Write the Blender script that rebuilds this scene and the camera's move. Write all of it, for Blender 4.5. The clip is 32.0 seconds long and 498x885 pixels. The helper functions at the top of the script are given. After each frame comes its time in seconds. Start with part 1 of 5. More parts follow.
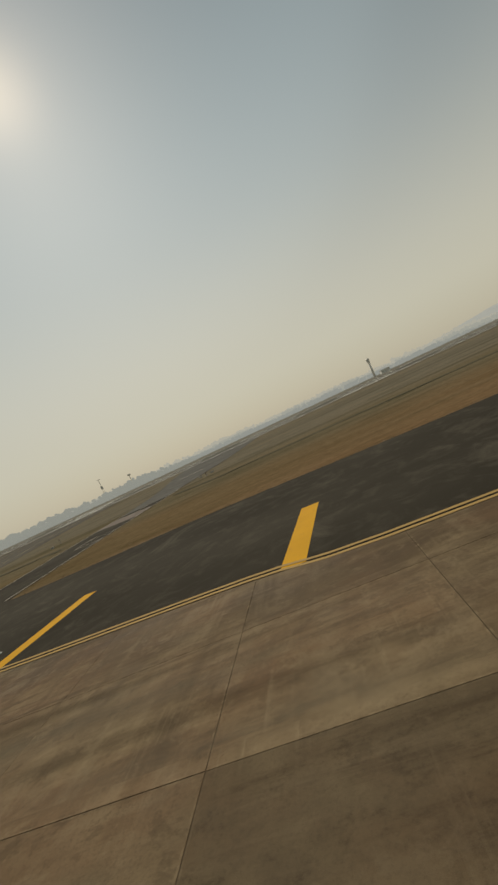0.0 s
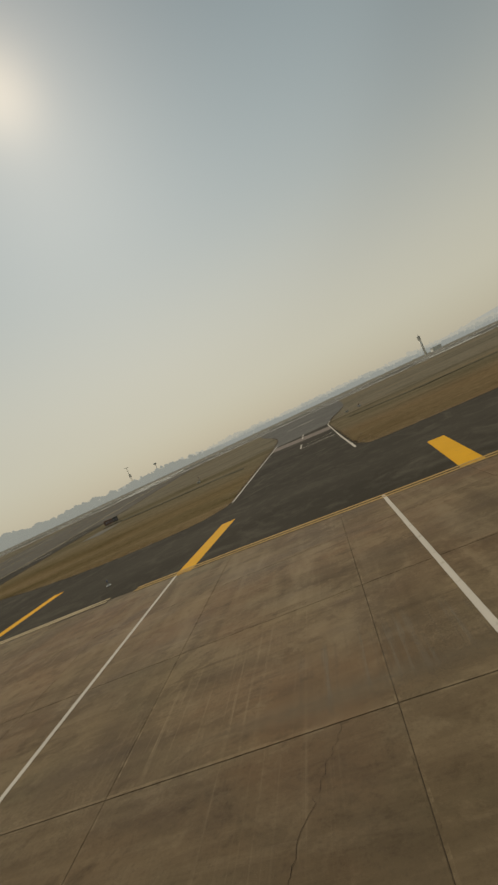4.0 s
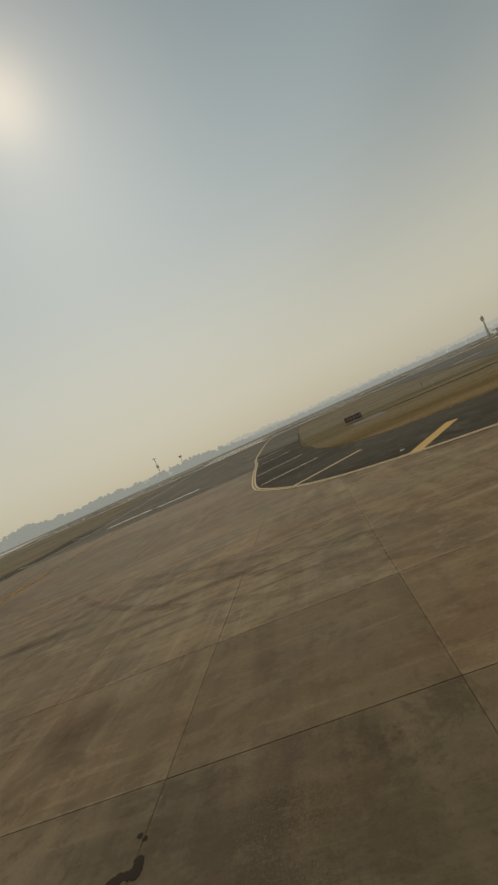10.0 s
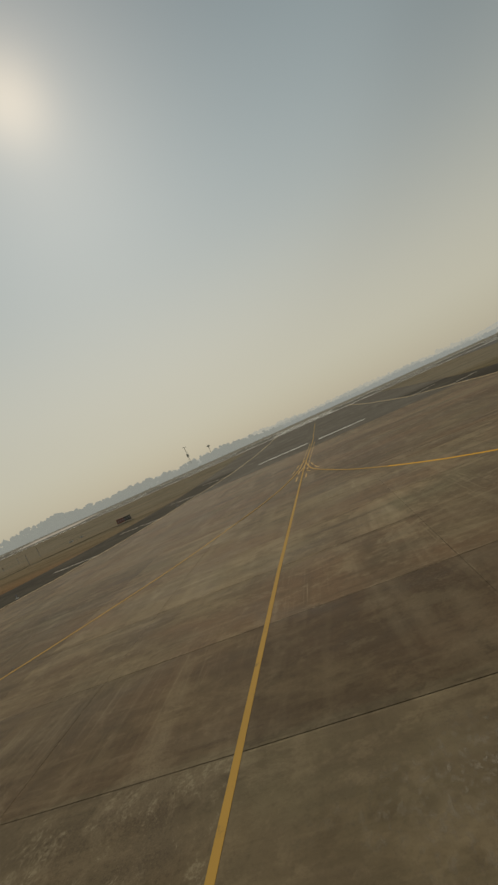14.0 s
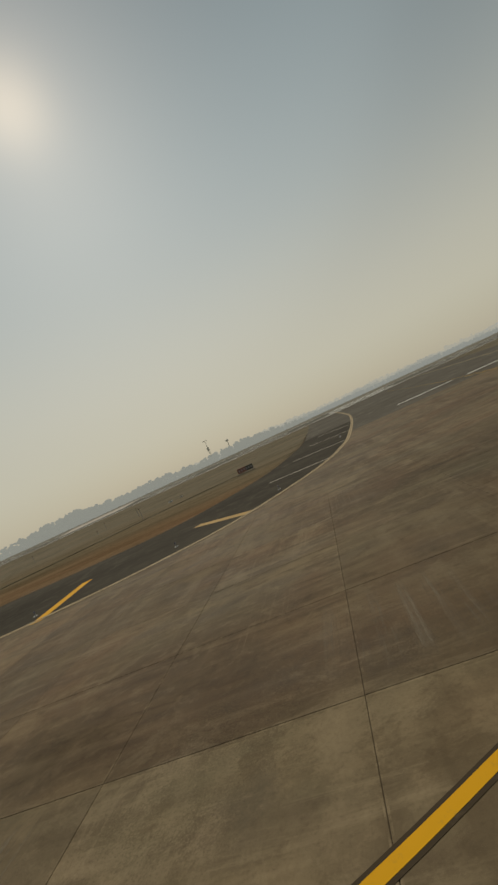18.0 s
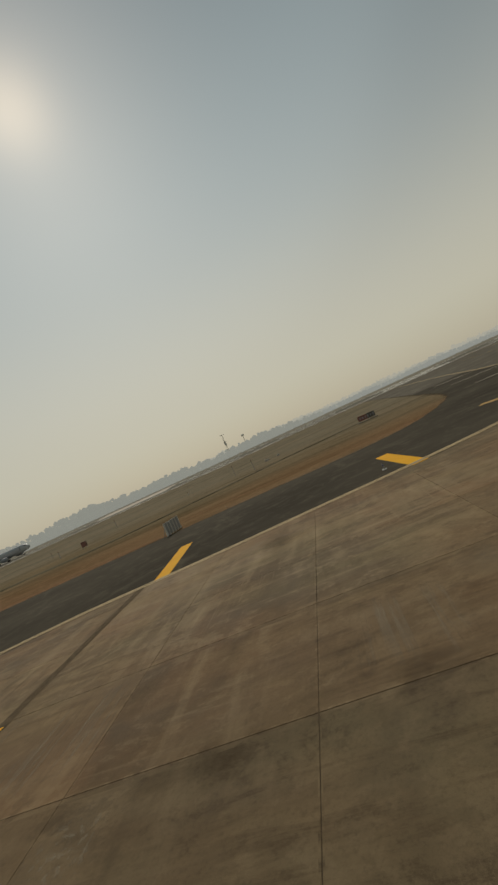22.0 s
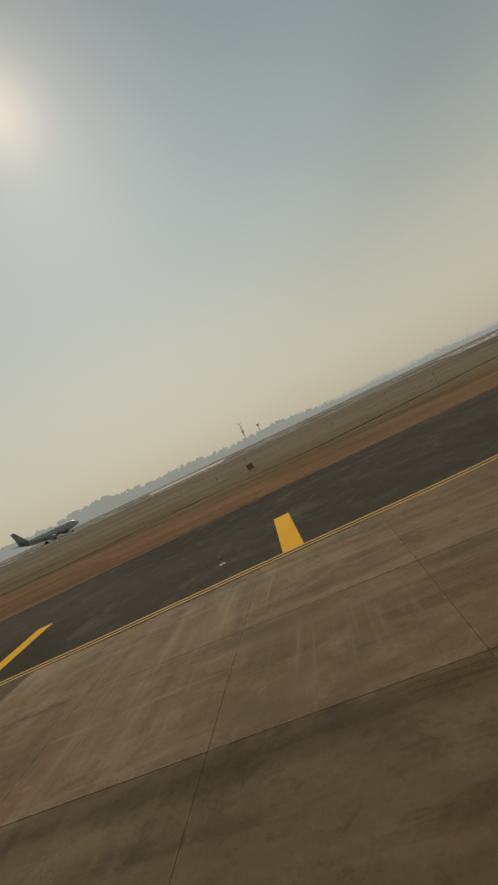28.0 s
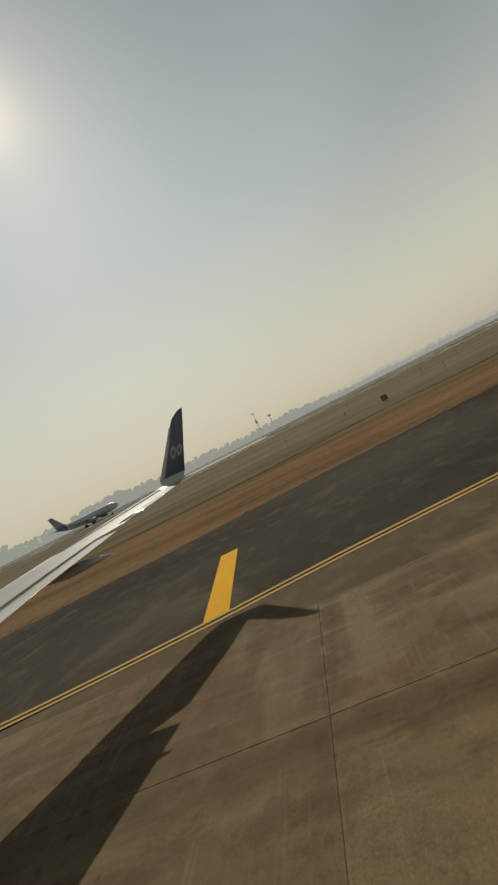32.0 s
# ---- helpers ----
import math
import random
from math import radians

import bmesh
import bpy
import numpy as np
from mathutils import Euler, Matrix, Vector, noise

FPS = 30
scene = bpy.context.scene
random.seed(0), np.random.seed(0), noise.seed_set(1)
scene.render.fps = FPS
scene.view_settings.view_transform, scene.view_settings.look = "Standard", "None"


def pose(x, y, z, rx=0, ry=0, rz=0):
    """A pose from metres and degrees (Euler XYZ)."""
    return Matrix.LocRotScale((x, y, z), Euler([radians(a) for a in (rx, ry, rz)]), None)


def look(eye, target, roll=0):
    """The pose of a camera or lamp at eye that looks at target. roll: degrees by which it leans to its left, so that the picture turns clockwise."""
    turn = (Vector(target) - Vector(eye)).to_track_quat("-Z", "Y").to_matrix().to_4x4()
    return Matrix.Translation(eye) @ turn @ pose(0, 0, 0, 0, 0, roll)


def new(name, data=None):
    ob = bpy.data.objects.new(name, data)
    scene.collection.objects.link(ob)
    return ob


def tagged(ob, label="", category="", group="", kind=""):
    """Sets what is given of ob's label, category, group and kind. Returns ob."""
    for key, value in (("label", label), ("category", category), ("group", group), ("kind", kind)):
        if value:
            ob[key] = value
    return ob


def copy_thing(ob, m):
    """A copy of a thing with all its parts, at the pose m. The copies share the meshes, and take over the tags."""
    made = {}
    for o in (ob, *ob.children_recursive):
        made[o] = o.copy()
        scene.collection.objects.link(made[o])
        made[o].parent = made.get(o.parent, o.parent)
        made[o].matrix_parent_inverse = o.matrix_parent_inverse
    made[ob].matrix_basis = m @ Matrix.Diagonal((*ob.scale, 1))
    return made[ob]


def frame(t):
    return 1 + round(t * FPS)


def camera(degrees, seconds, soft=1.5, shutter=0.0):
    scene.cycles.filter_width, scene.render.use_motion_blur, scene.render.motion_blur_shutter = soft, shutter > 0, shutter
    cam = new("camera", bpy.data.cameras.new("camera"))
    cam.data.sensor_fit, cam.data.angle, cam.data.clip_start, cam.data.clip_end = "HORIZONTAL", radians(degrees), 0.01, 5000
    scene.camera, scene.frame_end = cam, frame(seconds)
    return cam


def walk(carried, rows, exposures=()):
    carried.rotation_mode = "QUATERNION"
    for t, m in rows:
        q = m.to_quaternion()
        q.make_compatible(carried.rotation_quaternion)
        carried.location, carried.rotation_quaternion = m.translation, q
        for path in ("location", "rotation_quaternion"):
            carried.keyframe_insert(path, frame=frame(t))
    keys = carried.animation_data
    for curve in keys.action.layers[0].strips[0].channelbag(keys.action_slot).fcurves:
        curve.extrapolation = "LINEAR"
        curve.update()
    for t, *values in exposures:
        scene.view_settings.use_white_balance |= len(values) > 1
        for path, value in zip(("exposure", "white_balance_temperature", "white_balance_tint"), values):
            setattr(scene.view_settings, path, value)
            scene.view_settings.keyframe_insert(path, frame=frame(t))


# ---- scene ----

SKY, SUN, EXPO = 0.0105, 2.7, 0.0
# ---------------------------------------------------------------- camera
cam = camera(60.77, 32.0, soft=2.5)
EYE = 4.35
# seconds, metres along the taxiway, metres across, turn from the outward direction, tilt, roll
ROWS = [
    (0, 0.000, -0.003, 8.233, -1.037, -25.030),
    (0.5, 4.283, -0.051, 8.590, -1.127, -25.289),
    (1, 8.553, -0.102, 8.908, -1.169, -25.535),
    (1.5, 12.785, -0.159, 8.965, -1.068, -25.675),
    (2, 16.998, -0.211, 9.051, -1.020, -25.609),
    (2.5, 21.190, -0.250, 9.221, -0.941, -25.464),
    (3, 25.350, -0.269, 9.286, -0.836, -25.300),
    (3.5, 29.463, -0.269, 9.184, -0.793, -25.108),
    (4, 33.557, -0.253, 8.998, -0.885, -24.986),
    (4.5, 37.667, -0.226, 8.837, -0.850, -24.979),
    (5, 41.805, -0.192, 8.764, -0.903, -24.990),
    (5.5, 45.966, -0.155, 8.734, -0.990, -25.007),
    (6, 50.143, -0.118, 8.722, -1.074, -25.021),
    (6.5, 54.331, -0.082, 8.717, -1.115, -25.020),
    (7, 58.524, -0.049, 8.710, -1.053, -24.986),
    (7.5, 62.680, -0.034, 8.624, -0.937, -24.801),
    (8, 66.805, -0.030, 8.461, -0.787, -24.479),
    (8.5, 70.916, -0.036, 8.288, -0.655, -24.407),
    (9, 75.016, -0.049, 8.131, -0.555, -24.331),
    (9.5, 79.107, -0.066, 8.024, -0.367, -24.207),
    (10, 83.194, -0.083, 7.969, -0.194, -24.119),
    (10.5, 87.257, -0.098, 7.956, -0.019, -24.076),
    (11, 91.259, -0.108, 8.002, 0.105, -24.019),
    (11.5, 95.186, -0.108, 8.051, 0.146, -23.901),
    (12, 99.037, -0.098, 8.262, 0.129, -23.790),
    (12.5, 102.809, -0.079, 8.469, 0.122, -23.747),
    (13, 106.504, -0.054, 8.708, 0.113, -23.816),
    (13.5, 110.129, -0.025, 8.958, 0.076, -23.963),
    (14, 113.680, 0.008, 9.130, 0.071, -24.138),
    (14.5, 117.161, 0.042, 9.256, 0.081, -24.313),
    (15, 120.575, 0.078, 9.338, 0.099, -24.457),
    (15.5, 123.928, 0.113, 9.357, 0.121, -24.521),
    (16, 127.223, 0.146, 9.256, 0.146, -24.415),
    (16.5, 130.478, 0.178, 9.209, 0.240, -24.461),
    (17, 133.701, 0.209, 9.217, 0.311, -24.539),
    (17.5, 136.891, 0.238, 9.224, 0.358, -24.633),
    (18, 140.056, 0.264, 9.274, 0.399, -24.741),
    (18.5, 143.195, 0.285, 9.281, 0.432, -24.782),
    (19, 146.313, 0.298, 9.271, 0.479, -24.688),
    (19.5, 149.419, 0.302, 9.206, 0.514, -24.618),
    (20, 152.481, 0.296, 9.131, 0.582, -24.635),
    (20.5, 155.513, 0.284, 9.114, 0.660, -24.806),
    (21, 158.527, 0.269, 9.206, 0.691, -24.948),
    (21.5, 161.539, 0.252, 9.202, 0.718, -24.921),
    (22, 164.563, 0.242, 9.141, 0.648, -24.666),
    (22.5, 167.601, 0.234, 9.038, 0.581, -24.331),
    (23, 170.663, 0.232, 9.025, 0.436, -24.168),
    (23.5, 173.749, 0.235, 9.115, 0.336, -24.020),
    (24, 176.852, 0.246, 9.145, 0.216, -23.996),
    (24.5, 179.977, 0.261, 9.141, 0.128, -24.000),
    (25, 183.117, 0.273, 9.141, 0.035, -24.076),
    (25.5, 186.261, 0.279, 9.136, -0.021, -24.141),
    (26, 189.407, 0.275, 9.085, 0.004, -24.301),
    (26.5, 192.549, 0.266, 8.989, 0.065, -24.503),
    (27, 195.682, 0.253, 8.825, 0.139, -24.723),
    (27.5, 198.799, 0.236, 8.530, 0.209, -24.941),
    (28, 201.896, 0.214, 7.968, 0.258, -25.140),
    (28.5, 205.002, 0.188, 7.311, 0.444, -25.500),
    (29, 208.177, 0.165, 6.843, 0.329, -25.805),
    (29.5, 211.456, 0.144, 6.777, 0.056, -26.008),
    (30, 214.835, 0.129, 7.158, -0.175, -26.126),
    (30.5, 218.240, 0.112, 7.586, -0.354, -26.201),
    (31, 221.666, 0.092, 7.830, -0.483, -26.413),
    (31.5, 225.083, 0.061, 7.734, -0.342, -26.629),
    (32, 228.476, 0.028, 7.369, -0.121, -26.598),
]


def taxi(x, y, turn, tilt, roll):
    a, b = radians(turn), radians(tilt)
    ahead = Vector((math.sin(a) * math.cos(b), -math.cos(a) * math.cos(b), math.sin(b)))
    eye = Vector((x, y, EYE))
    return look(eye, eye + 10 * ahead, roll)


walk(cam, [(t, taxi(x, y, a, b, r)) for t, x, y, a, b, r in ROWS], exposures=[(0.0, EXPO), (11.0, EXPO), (13.5, EXPO - 0.06), (21.0, EXPO - 0.1), (25.5, EXPO - 0.06), (28.0, EXPO - 0.03), (30.0, EXPO + 0.08), (32.0, EXPO + 0.12)])

# ---------------------------------------------------------------- light
SUN_UP, SUN_TURN = radians(43.7), radians(160)
world = bpy.data.worlds.new("hazy_sky")
scene.world = world
world.use_nodes = True
wn, wl = world.node_tree.nodes, world.node_tree.links
sky = wn.new("ShaderNodeTexSky")
sky.sky_type, sky.sun_disc = "NISHITA", False
sky.sun_elevation, sky.sun_rotation = SUN_UP, SUN_TURN
sky.altitude, sky.air_density, sky.dust_density, sky.ozone_density = 20, 1.0, 2.0, 1.0
# thick haze: warm near the horizon, thinner upwards, the same all round
wco = wn.new("ShaderNodeTexCoord")
wsep = wn.new("ShaderNodeSeparateXYZ")
wl.new(wco.outputs["Generated"], wsep.inputs[0])
haze = wn.new("ShaderNodeValToRGB")
haze.color_ramp.interpolation = "B_SPLINE"
HAZE = ((0.0, (0.42, 0.384, 0.292)), (0.1, (0.48, 0.446, 0.33)), (0.24, (0.51, 0.49, 0.382)), (0.42, (0.362, 0.4, 0.374)), (0.62, (0.235, 0.283, 0.281)), (0.8, (0.13, 0.165, 0.172)), (1.0, (0.08, 0.105, 0.115)))
ramp = haze.color_ramp.elements
for k, (at, c) in enumerate(HAZE):
    e = ramp[0] if k == 0 else ramp[len(ramp) - 1] if k == len(HAZE) - 1 else ramp.new(at)
    e.position, e.color = at, (*c, 1)
wl.new(wsep.outputs[2], haze.inputs[0])
weak = wn.new("ShaderNodeMix")
weak.data_type, weak.blend_type, weak.clamp_result = "RGBA", "ADD", False
weak.inputs[0].default_value = SKY
sun_dir = Vector((math.sin(SUN_TURN) * math.cos(SUN_UP), math.cos(SUN_TURN) * math.cos(SUN_UP), math.sin(SUN_UP)))
# the haze scatters forward: brighter towards the sun, all round it
near = wn.new("ShaderNodeVectorMath")
near.operation = "DOT_PRODUCT"
near.inputs[1].default_value = sun_dir
wl.new(wco.outputs["Generated"], near.inputs[0])
glow = wn.new("ShaderNodeFloatCurve")
pts = glow.mapping.curves[0].points
for k, (at, v) in enumerate(((-1.0, 0.72), (0.45, 0.66), (0.7, 0.71), (0.86, 1.0), (0.94, 1.07), (1.0, 1.14))):
    if k in (0, 5):
        pts[0 if k == 0 else len(pts) - 1].location = (at * 0.5 + 0.5, v * 0.5)
    else:
        pts.new(at * 0.5 + 0.5, v * 0.5)
glow.mapping.update()
half = wn.new("ShaderNodeMath")
half.operation = "MULTIPLY_ADD"
half.inputs[1].default_value = half.inputs[2].default_value = 0.5
wl.new(near.outputs["Value"], half.inputs[0])
wl.new(half.outputs[0], glow.inputs["Value"])
gain = wn.new("ShaderNodeVectorMath")
gain.operation = "SCALE"
wl.new(haze.outputs[0], gain.inputs[0])
twice = wn.new("ShaderNodeMath")
twice.operation = "MULTIPLY"
twice.inputs[1].default_value = 2.0
wl.new(glow.outputs[0], twice.inputs[0])
# low down the haze is so thick that it evens out
upward = wn.new("ShaderNodeMapRange")
upward.inputs["From Min"].default_value, upward.inputs["From Max"].default_value = 0.12, 0.52
wl.new(wsep.outputs[2], upward.inputs["Value"])
even = wn.new("ShaderNodeMix")
even.inputs[2].default_value = 0.98
wl.new(upward.outputs[0], even.inputs[0])
wl.new(twice.outputs[0], even.inputs[3])
wl.new(even.outputs[0], gain.inputs["Scale"])
# close round the sun the haze glows warm
core = wn.new("ShaderNodeMath")
core.operation, core.use_clamp = "POWER", True
core.inputs[1].default_value = 420.0
wl.new(near.outputs["Value"], core.inputs[0])
warm = wn.new("ShaderNodeVectorMath")
warm.operation = "SCALE"
warm.inputs[0].default_value = (0.27, 0.2, 0.12)
wl.new(core.outputs[0], warm.inputs["Scale"])
both = wn.new("ShaderNodeVectorMath")
wl.new(gain.outputs[0], both.inputs[0])
wl.new(warm.outputs[0], both.inputs[1])
wl.new(both.outputs[0], weak.inputs[6])
wl.new(sky.outputs[0], weak.inputs[7])
wl.new(weak.outputs[2], wn["Background"].inputs["Color"])
wn["Background"].inputs["Strength"].default_value = 1.0
lamp = bpy.data.lights.new("sun", "SUN")
lamp.energy, lamp.angle, lamp.color = SUN, radians(0.6), (1.0, 0.9, 0.74)
sun = new("sun", lamp)
sun.matrix_world = look(sun_dir * 50, (0, 0, 0))


# ---------------------------------------------------------------- materials
class Nodes:
    """A small builder round one node material."""

    def __init__(self, name, rough=0.8, metal=0.0, spec=0.5):
        self.m = bpy.data.materials.new(name)
        self.m.use_nodes = True
        self.t = self.m.node_tree
        self.b = self.t.nodes["Principled BSDF"]
        self.b.inputs["Roughness"].default_value = rough
        self.b.inputs["Metallic"].default_value = metal
        self.b.inputs["Specular IOR Level"].default_value = spec
        self.co = self.t.nodes.new("ShaderNodeTexCoord").outputs["Object"]
        self.geo = self.t.nodes.new("ShaderNodeNewGeometry")

    def link(self, a, b):
        self.t.links.new(a, b)

    def place(self, scale=(1, 1, 1), turn=(0, 0, 0)):
        n = self.t.nodes.new("ShaderNodeMapping")
        n.inputs["Scale"].default_value = scale
        n.inputs["Rotation"].default_value = turn
        self.link(self.geo.outputs["Position"], n.inputs["Vector"])
        return n.outputs[0]

    def noise(self, scale, vec=None, detail=5, rough=0.55, distort=0.0):
        n = self.t.nodes.new("ShaderNodeTexNoise")
        n.inputs["Scale"].default_value, n.inputs["Detail"].default_value = scale, detail
        n.inputs["Roughness"].default_value, n.inputs["Distortion"].default_value = rough, distort
        self.link(vec if vec is not None else self.geo.outputs["Position"], n.inputs["Vector"])
        return n.outputs["Fac"]

    def ramp(self, fac, a, b, lo=0.0, hi=1.0):
        """fac between a and b, mapped on lo to hi."""
        n = self.t.nodes.new("ShaderNodeMapRange")
        for k, v in zip(("From Min", "From Max", "To Min", "To Max"), (a, b, lo, hi)):
            n.inputs[k].default_value = v
        self.link(fac, n.inputs["Value"])
        return n.outputs[0]

    def mix(self, fac, a, b, how="MIX"):
        n = self.t.nodes.new("ShaderNodeMix")
        n.data_type, n.blend_type = "RGBA", how
        for slot, v in ((0, fac), (6, a), (7, b)):
            if isinstance(v, (int, float)):
                n.inputs[slot].default_value = v
            elif isinstance(v, tuple):
                n.inputs[slot].default_value = (*v, 1)
            else:
                self.link(v, n.inputs[slot])
        return n.outputs[2]

    def maths(self, how, a, b):
        n = self.t.nodes.new("ShaderNodeMath")
        n.operation = how
        for slot, v in ((0, a), (1, b)):
            if isinstance(v, (int, float)):
                n.inputs[slot].default_value = v
            else:
                self.link(v, n.inputs[slot])
        return n.outputs[0]

    def axis(self, which):
        n = self.t.nodes.new("ShaderNodeSeparateXYZ")
        self.link(self.geo.outputs["Position"], n.inputs[0])
        return n.outputs[which]

    def colour(self, v):
        if isinstance(v, tuple):
            self.b.inputs["Base Color"].default_value = (*v, 1)
        else:
            self.link(v, self.b.inputs["Base Color"])
        return self

    def rough(self, v):
        self.link(v, self.b.inputs["Roughness"])
        return self

    def bump(self, fac, depth=0.01, strength=0.6):
        n = self.t.nodes.new("ShaderNodeBump")
        n.inputs["Distance"].default_value, n.inputs["Strength"].default_value = depth, strength
        self.link(fac, n.inputs["Height"])
        self.link(n.outputs[0], self.b.inputs["Normal"])
        return self


def concrete_material(name="worn_concrete", spalled=0.0, chipped=False):
    n = Nodes(name, 0.85, spec=0.12)
    big = n.noise(0.13, n.place((0.5, 1, 1)), 5, 0.62, 0.3)
    mid = n.noise(0.42, n.place((0.6, 1, 1), (0, 0, 0.3)), 8, 0.7, 0.35)
    blot = n.noise(1.7, n.place((0.8, 1, 1), (0, 0, -0.4)), 8, 0.74, 0.15)
    fine = n.noise(14.0, None, 7, 0.75)
    grit = n.noise(60.0, None, 3, 0.7)
    # each lane was poured and brushed on its own, so its marks stop at the joints
    lane_no = n.maths("FLOOR", n.maths("MULTIPLY", n.maths("ADD", n.axis(1), 6.3), 0.2469), 0.0)
    shift = n.t.nodes.new("ShaderNodeCombineXYZ")
    n.link(n.maths("MULTIPLY", lane_no, 37.3), shift.inputs[0])
    n.link(n.maths("MULTIPLY", lane_no, 11.7), shift.inputs[1])
    moved = n.t.nodes.new("ShaderNodeVectorMath")
    n.link(n.geo.outputs["Position"], moved.inputs[0])
    n.link(shift.outputs[0], moved.inputs[1])

    def laid(scale, turn=0.0):
        m = n.t.nodes.new("ShaderNodeMapping")
        m.inputs["Scale"].default_value, m.inputs["Rotation"].default_value = scale, (0, 0, turn)
        n.link(moved.outputs[0], m.inputs["Vector"])
        return m.outputs[0]

    streak = n.noise(1.0, laid((0.06, 1.2, 1)), 5, 0.6, 0.35)
    cross = n.noise(1.0, laid((0.85, 0.13, 1), 0.05), 4, 0.55, 0.5)
    broom = n.noise(1.0, laid((9.0, 0.16, 1), 0.06), 4, 0.65)
    drag = n.noise(1.0, laid((0.24, 2.1, 1), -0.06), 6, 0.66, 0.5)
    dragged = n.noise(0.11, n.place((1, 1, 1), (0, 0, 0.9)), 4, 0.6)
    broom2 = n.noise(0.2, n.place((1, 1, 1), (0, 0, 1.0)), 3)
    where = n.noise(0.09, n.place((1, 1, 1), (0, 0, 2.4)), 3, 0.5)
    info = n.t.nodes.new("ShaderNodeObjectInfo")
    tint = n.noise(0.21, n.place((0.7, 1, 1), (0, 0, 0.8)), 4, 0.62, 0.2)
    pits = n.noise(26.0, None, 5, 0.8)
    worn = n.noise(0.17, n.place((1, 1, 1), (0, 0, 2.0)), 3, 0.6)
    c = n.mix(n.ramp(big, 0.37, 0.6), (0.06, 0.043, 0.026), (0.138, 0.108, 0.071))
    c = n.mix(n.ramp(tint, 0.48, 0.62, 0, 0.55), c, (0.125, 0.073, 0.042))
    c = n.mix(n.ramp(tint, 0.46, 0.32, 0, 0.45), c, (0.089, 0.086, 0.054))
    # lanes poured in turn: a greyer one in the middle, a reddish one beside it
    across = n.maths("ADD", n.axis(1), n.ramp(blot, 0.3, 0.7, -0.05, 0.05))
    lane = n.ramp(n.axis(0), 60.0, 125.0, 0.3, 1.0)
    c = n.mix(n.maths("MULTIPLY", n.ramp(across, -6.45, -6.35, 0, 0.45), lane), c, (0.126, 0.105, 0.071))
    red = n.maths("MULTIPLY", n.ramp(across, -6.35, -6.45, 0, 0.45), n.ramp(across, -12.5, -9.5))
    c = n.mix(n.maths("MULTIPLY", red, lane), c, (0.1, 0.065, 0.039))
    c = n.mix(n.ramp(mid, 0.52, 0.66, 0, 0.5), c, (0.2, 0.158, 0.108))
    c = n.mix(n.ramp(mid, 0.47, 0.34, 0, 0.52), c, (0.05, 0.034, 0.02))
    # wheels wear along the lane, rain and brushes across it
    side = n.ramp(where, 0.44, 0.56)
    c = n.mix(n.maths("MULTIPLY", n.ramp(streak, 0.52, 0.68, 0, 0.5), n.ramp(where, 0.6, 0.42, 0.35, 1.0)), c, (0.05, 0.035, 0.021))
    c = n.mix(n.maths("MULTIPLY", n.ramp(streak, 0.47, 0.32, 0, 0.38), n.ramp(where, 0.6, 0.42, 0.35, 1.0)), c, (0.205, 0.165, 0.115))
    c = n.mix(n.maths("MULTIPLY", n.ramp(cross, 0.51, 0.68, 0, 0.52), n.ramp(side, 0, 1, 0.2, 1.0)), c, (0.049, 0.035, 0.021))
    c = n.mix(n.maths("MULTIPLY", n.ramp(cross, 0.47, 0.32, 0, 0.46), n.ramp(side, 0, 1, 0.2, 1.0)), c, (0.21, 0.17, 0.12))
    # short dark and pale drags along the lane, in some places more than in others
    c = n.mix(n.maths("MULTIPLY", n.ramp(drag, 0.52, 0.62, 0, 0.55), n.ramp(dragged, 0.46, 0.6, 0.1, 1.0)), c, (0.046, 0.03, 0.017))
    c = n.mix(n.maths("MULTIPLY", n.ramp(drag, 0.46, 0.34, 0, 0.5), n.ramp(dragged, 0.55, 0.4, 0.15, 1.0)), c, (0.205, 0.165, 0.115))
    c = n.mix(n.maths("MULTIPLY", n.ramp(broom, 0.54, 0.72, 0, 0.45), n.ramp(broom2, 0.53, 0.66)), c, (0.23, 0.187, 0.132))
    c = n.mix(n.ramp(blot, 0.53, 0.67, 0, 0.45), c, (0.19, 0.15, 0.103))
    c = n.mix(n.ramp(blot, 0.46, 0.33, 0, 0.5), c, (0.042, 0.029, 0.017))
    patch = n.noise(0.42, n.place((0.75, 1, 1), (0, 0, 1.3)), 9, 0.74, 0.35)
    c = n.mix(n.ramp(patch, 0.56, 0.61, 0, 0.32), c, (0.19, 0.155, 0.108))
    c = n.mix(n.ramp(patch, 0.43, 0.39, 0, 0.4), c, (0.05, 0.036, 0.022))
    c = n.mix(n.ramp(fine, 0.5, 0.72, 0, 0.4), c, (0.045, 0.034, 0.024))
    c = n.mix(n.maths("MULTIPLY", n.ramp(pits, 0.53, 0.66, 0, 0.34), n.ramp(worn, 0.55, 0.64)), c, (0.25, 0.205, 0.15))
    c = n.mix(n.maths("MULTIPLY", n.ramp(pits, 0.47, 0.36, 0, 0.4), n.ramp(worn, 0.53, 0.62)), c, (0.03, 0.022, 0.014))
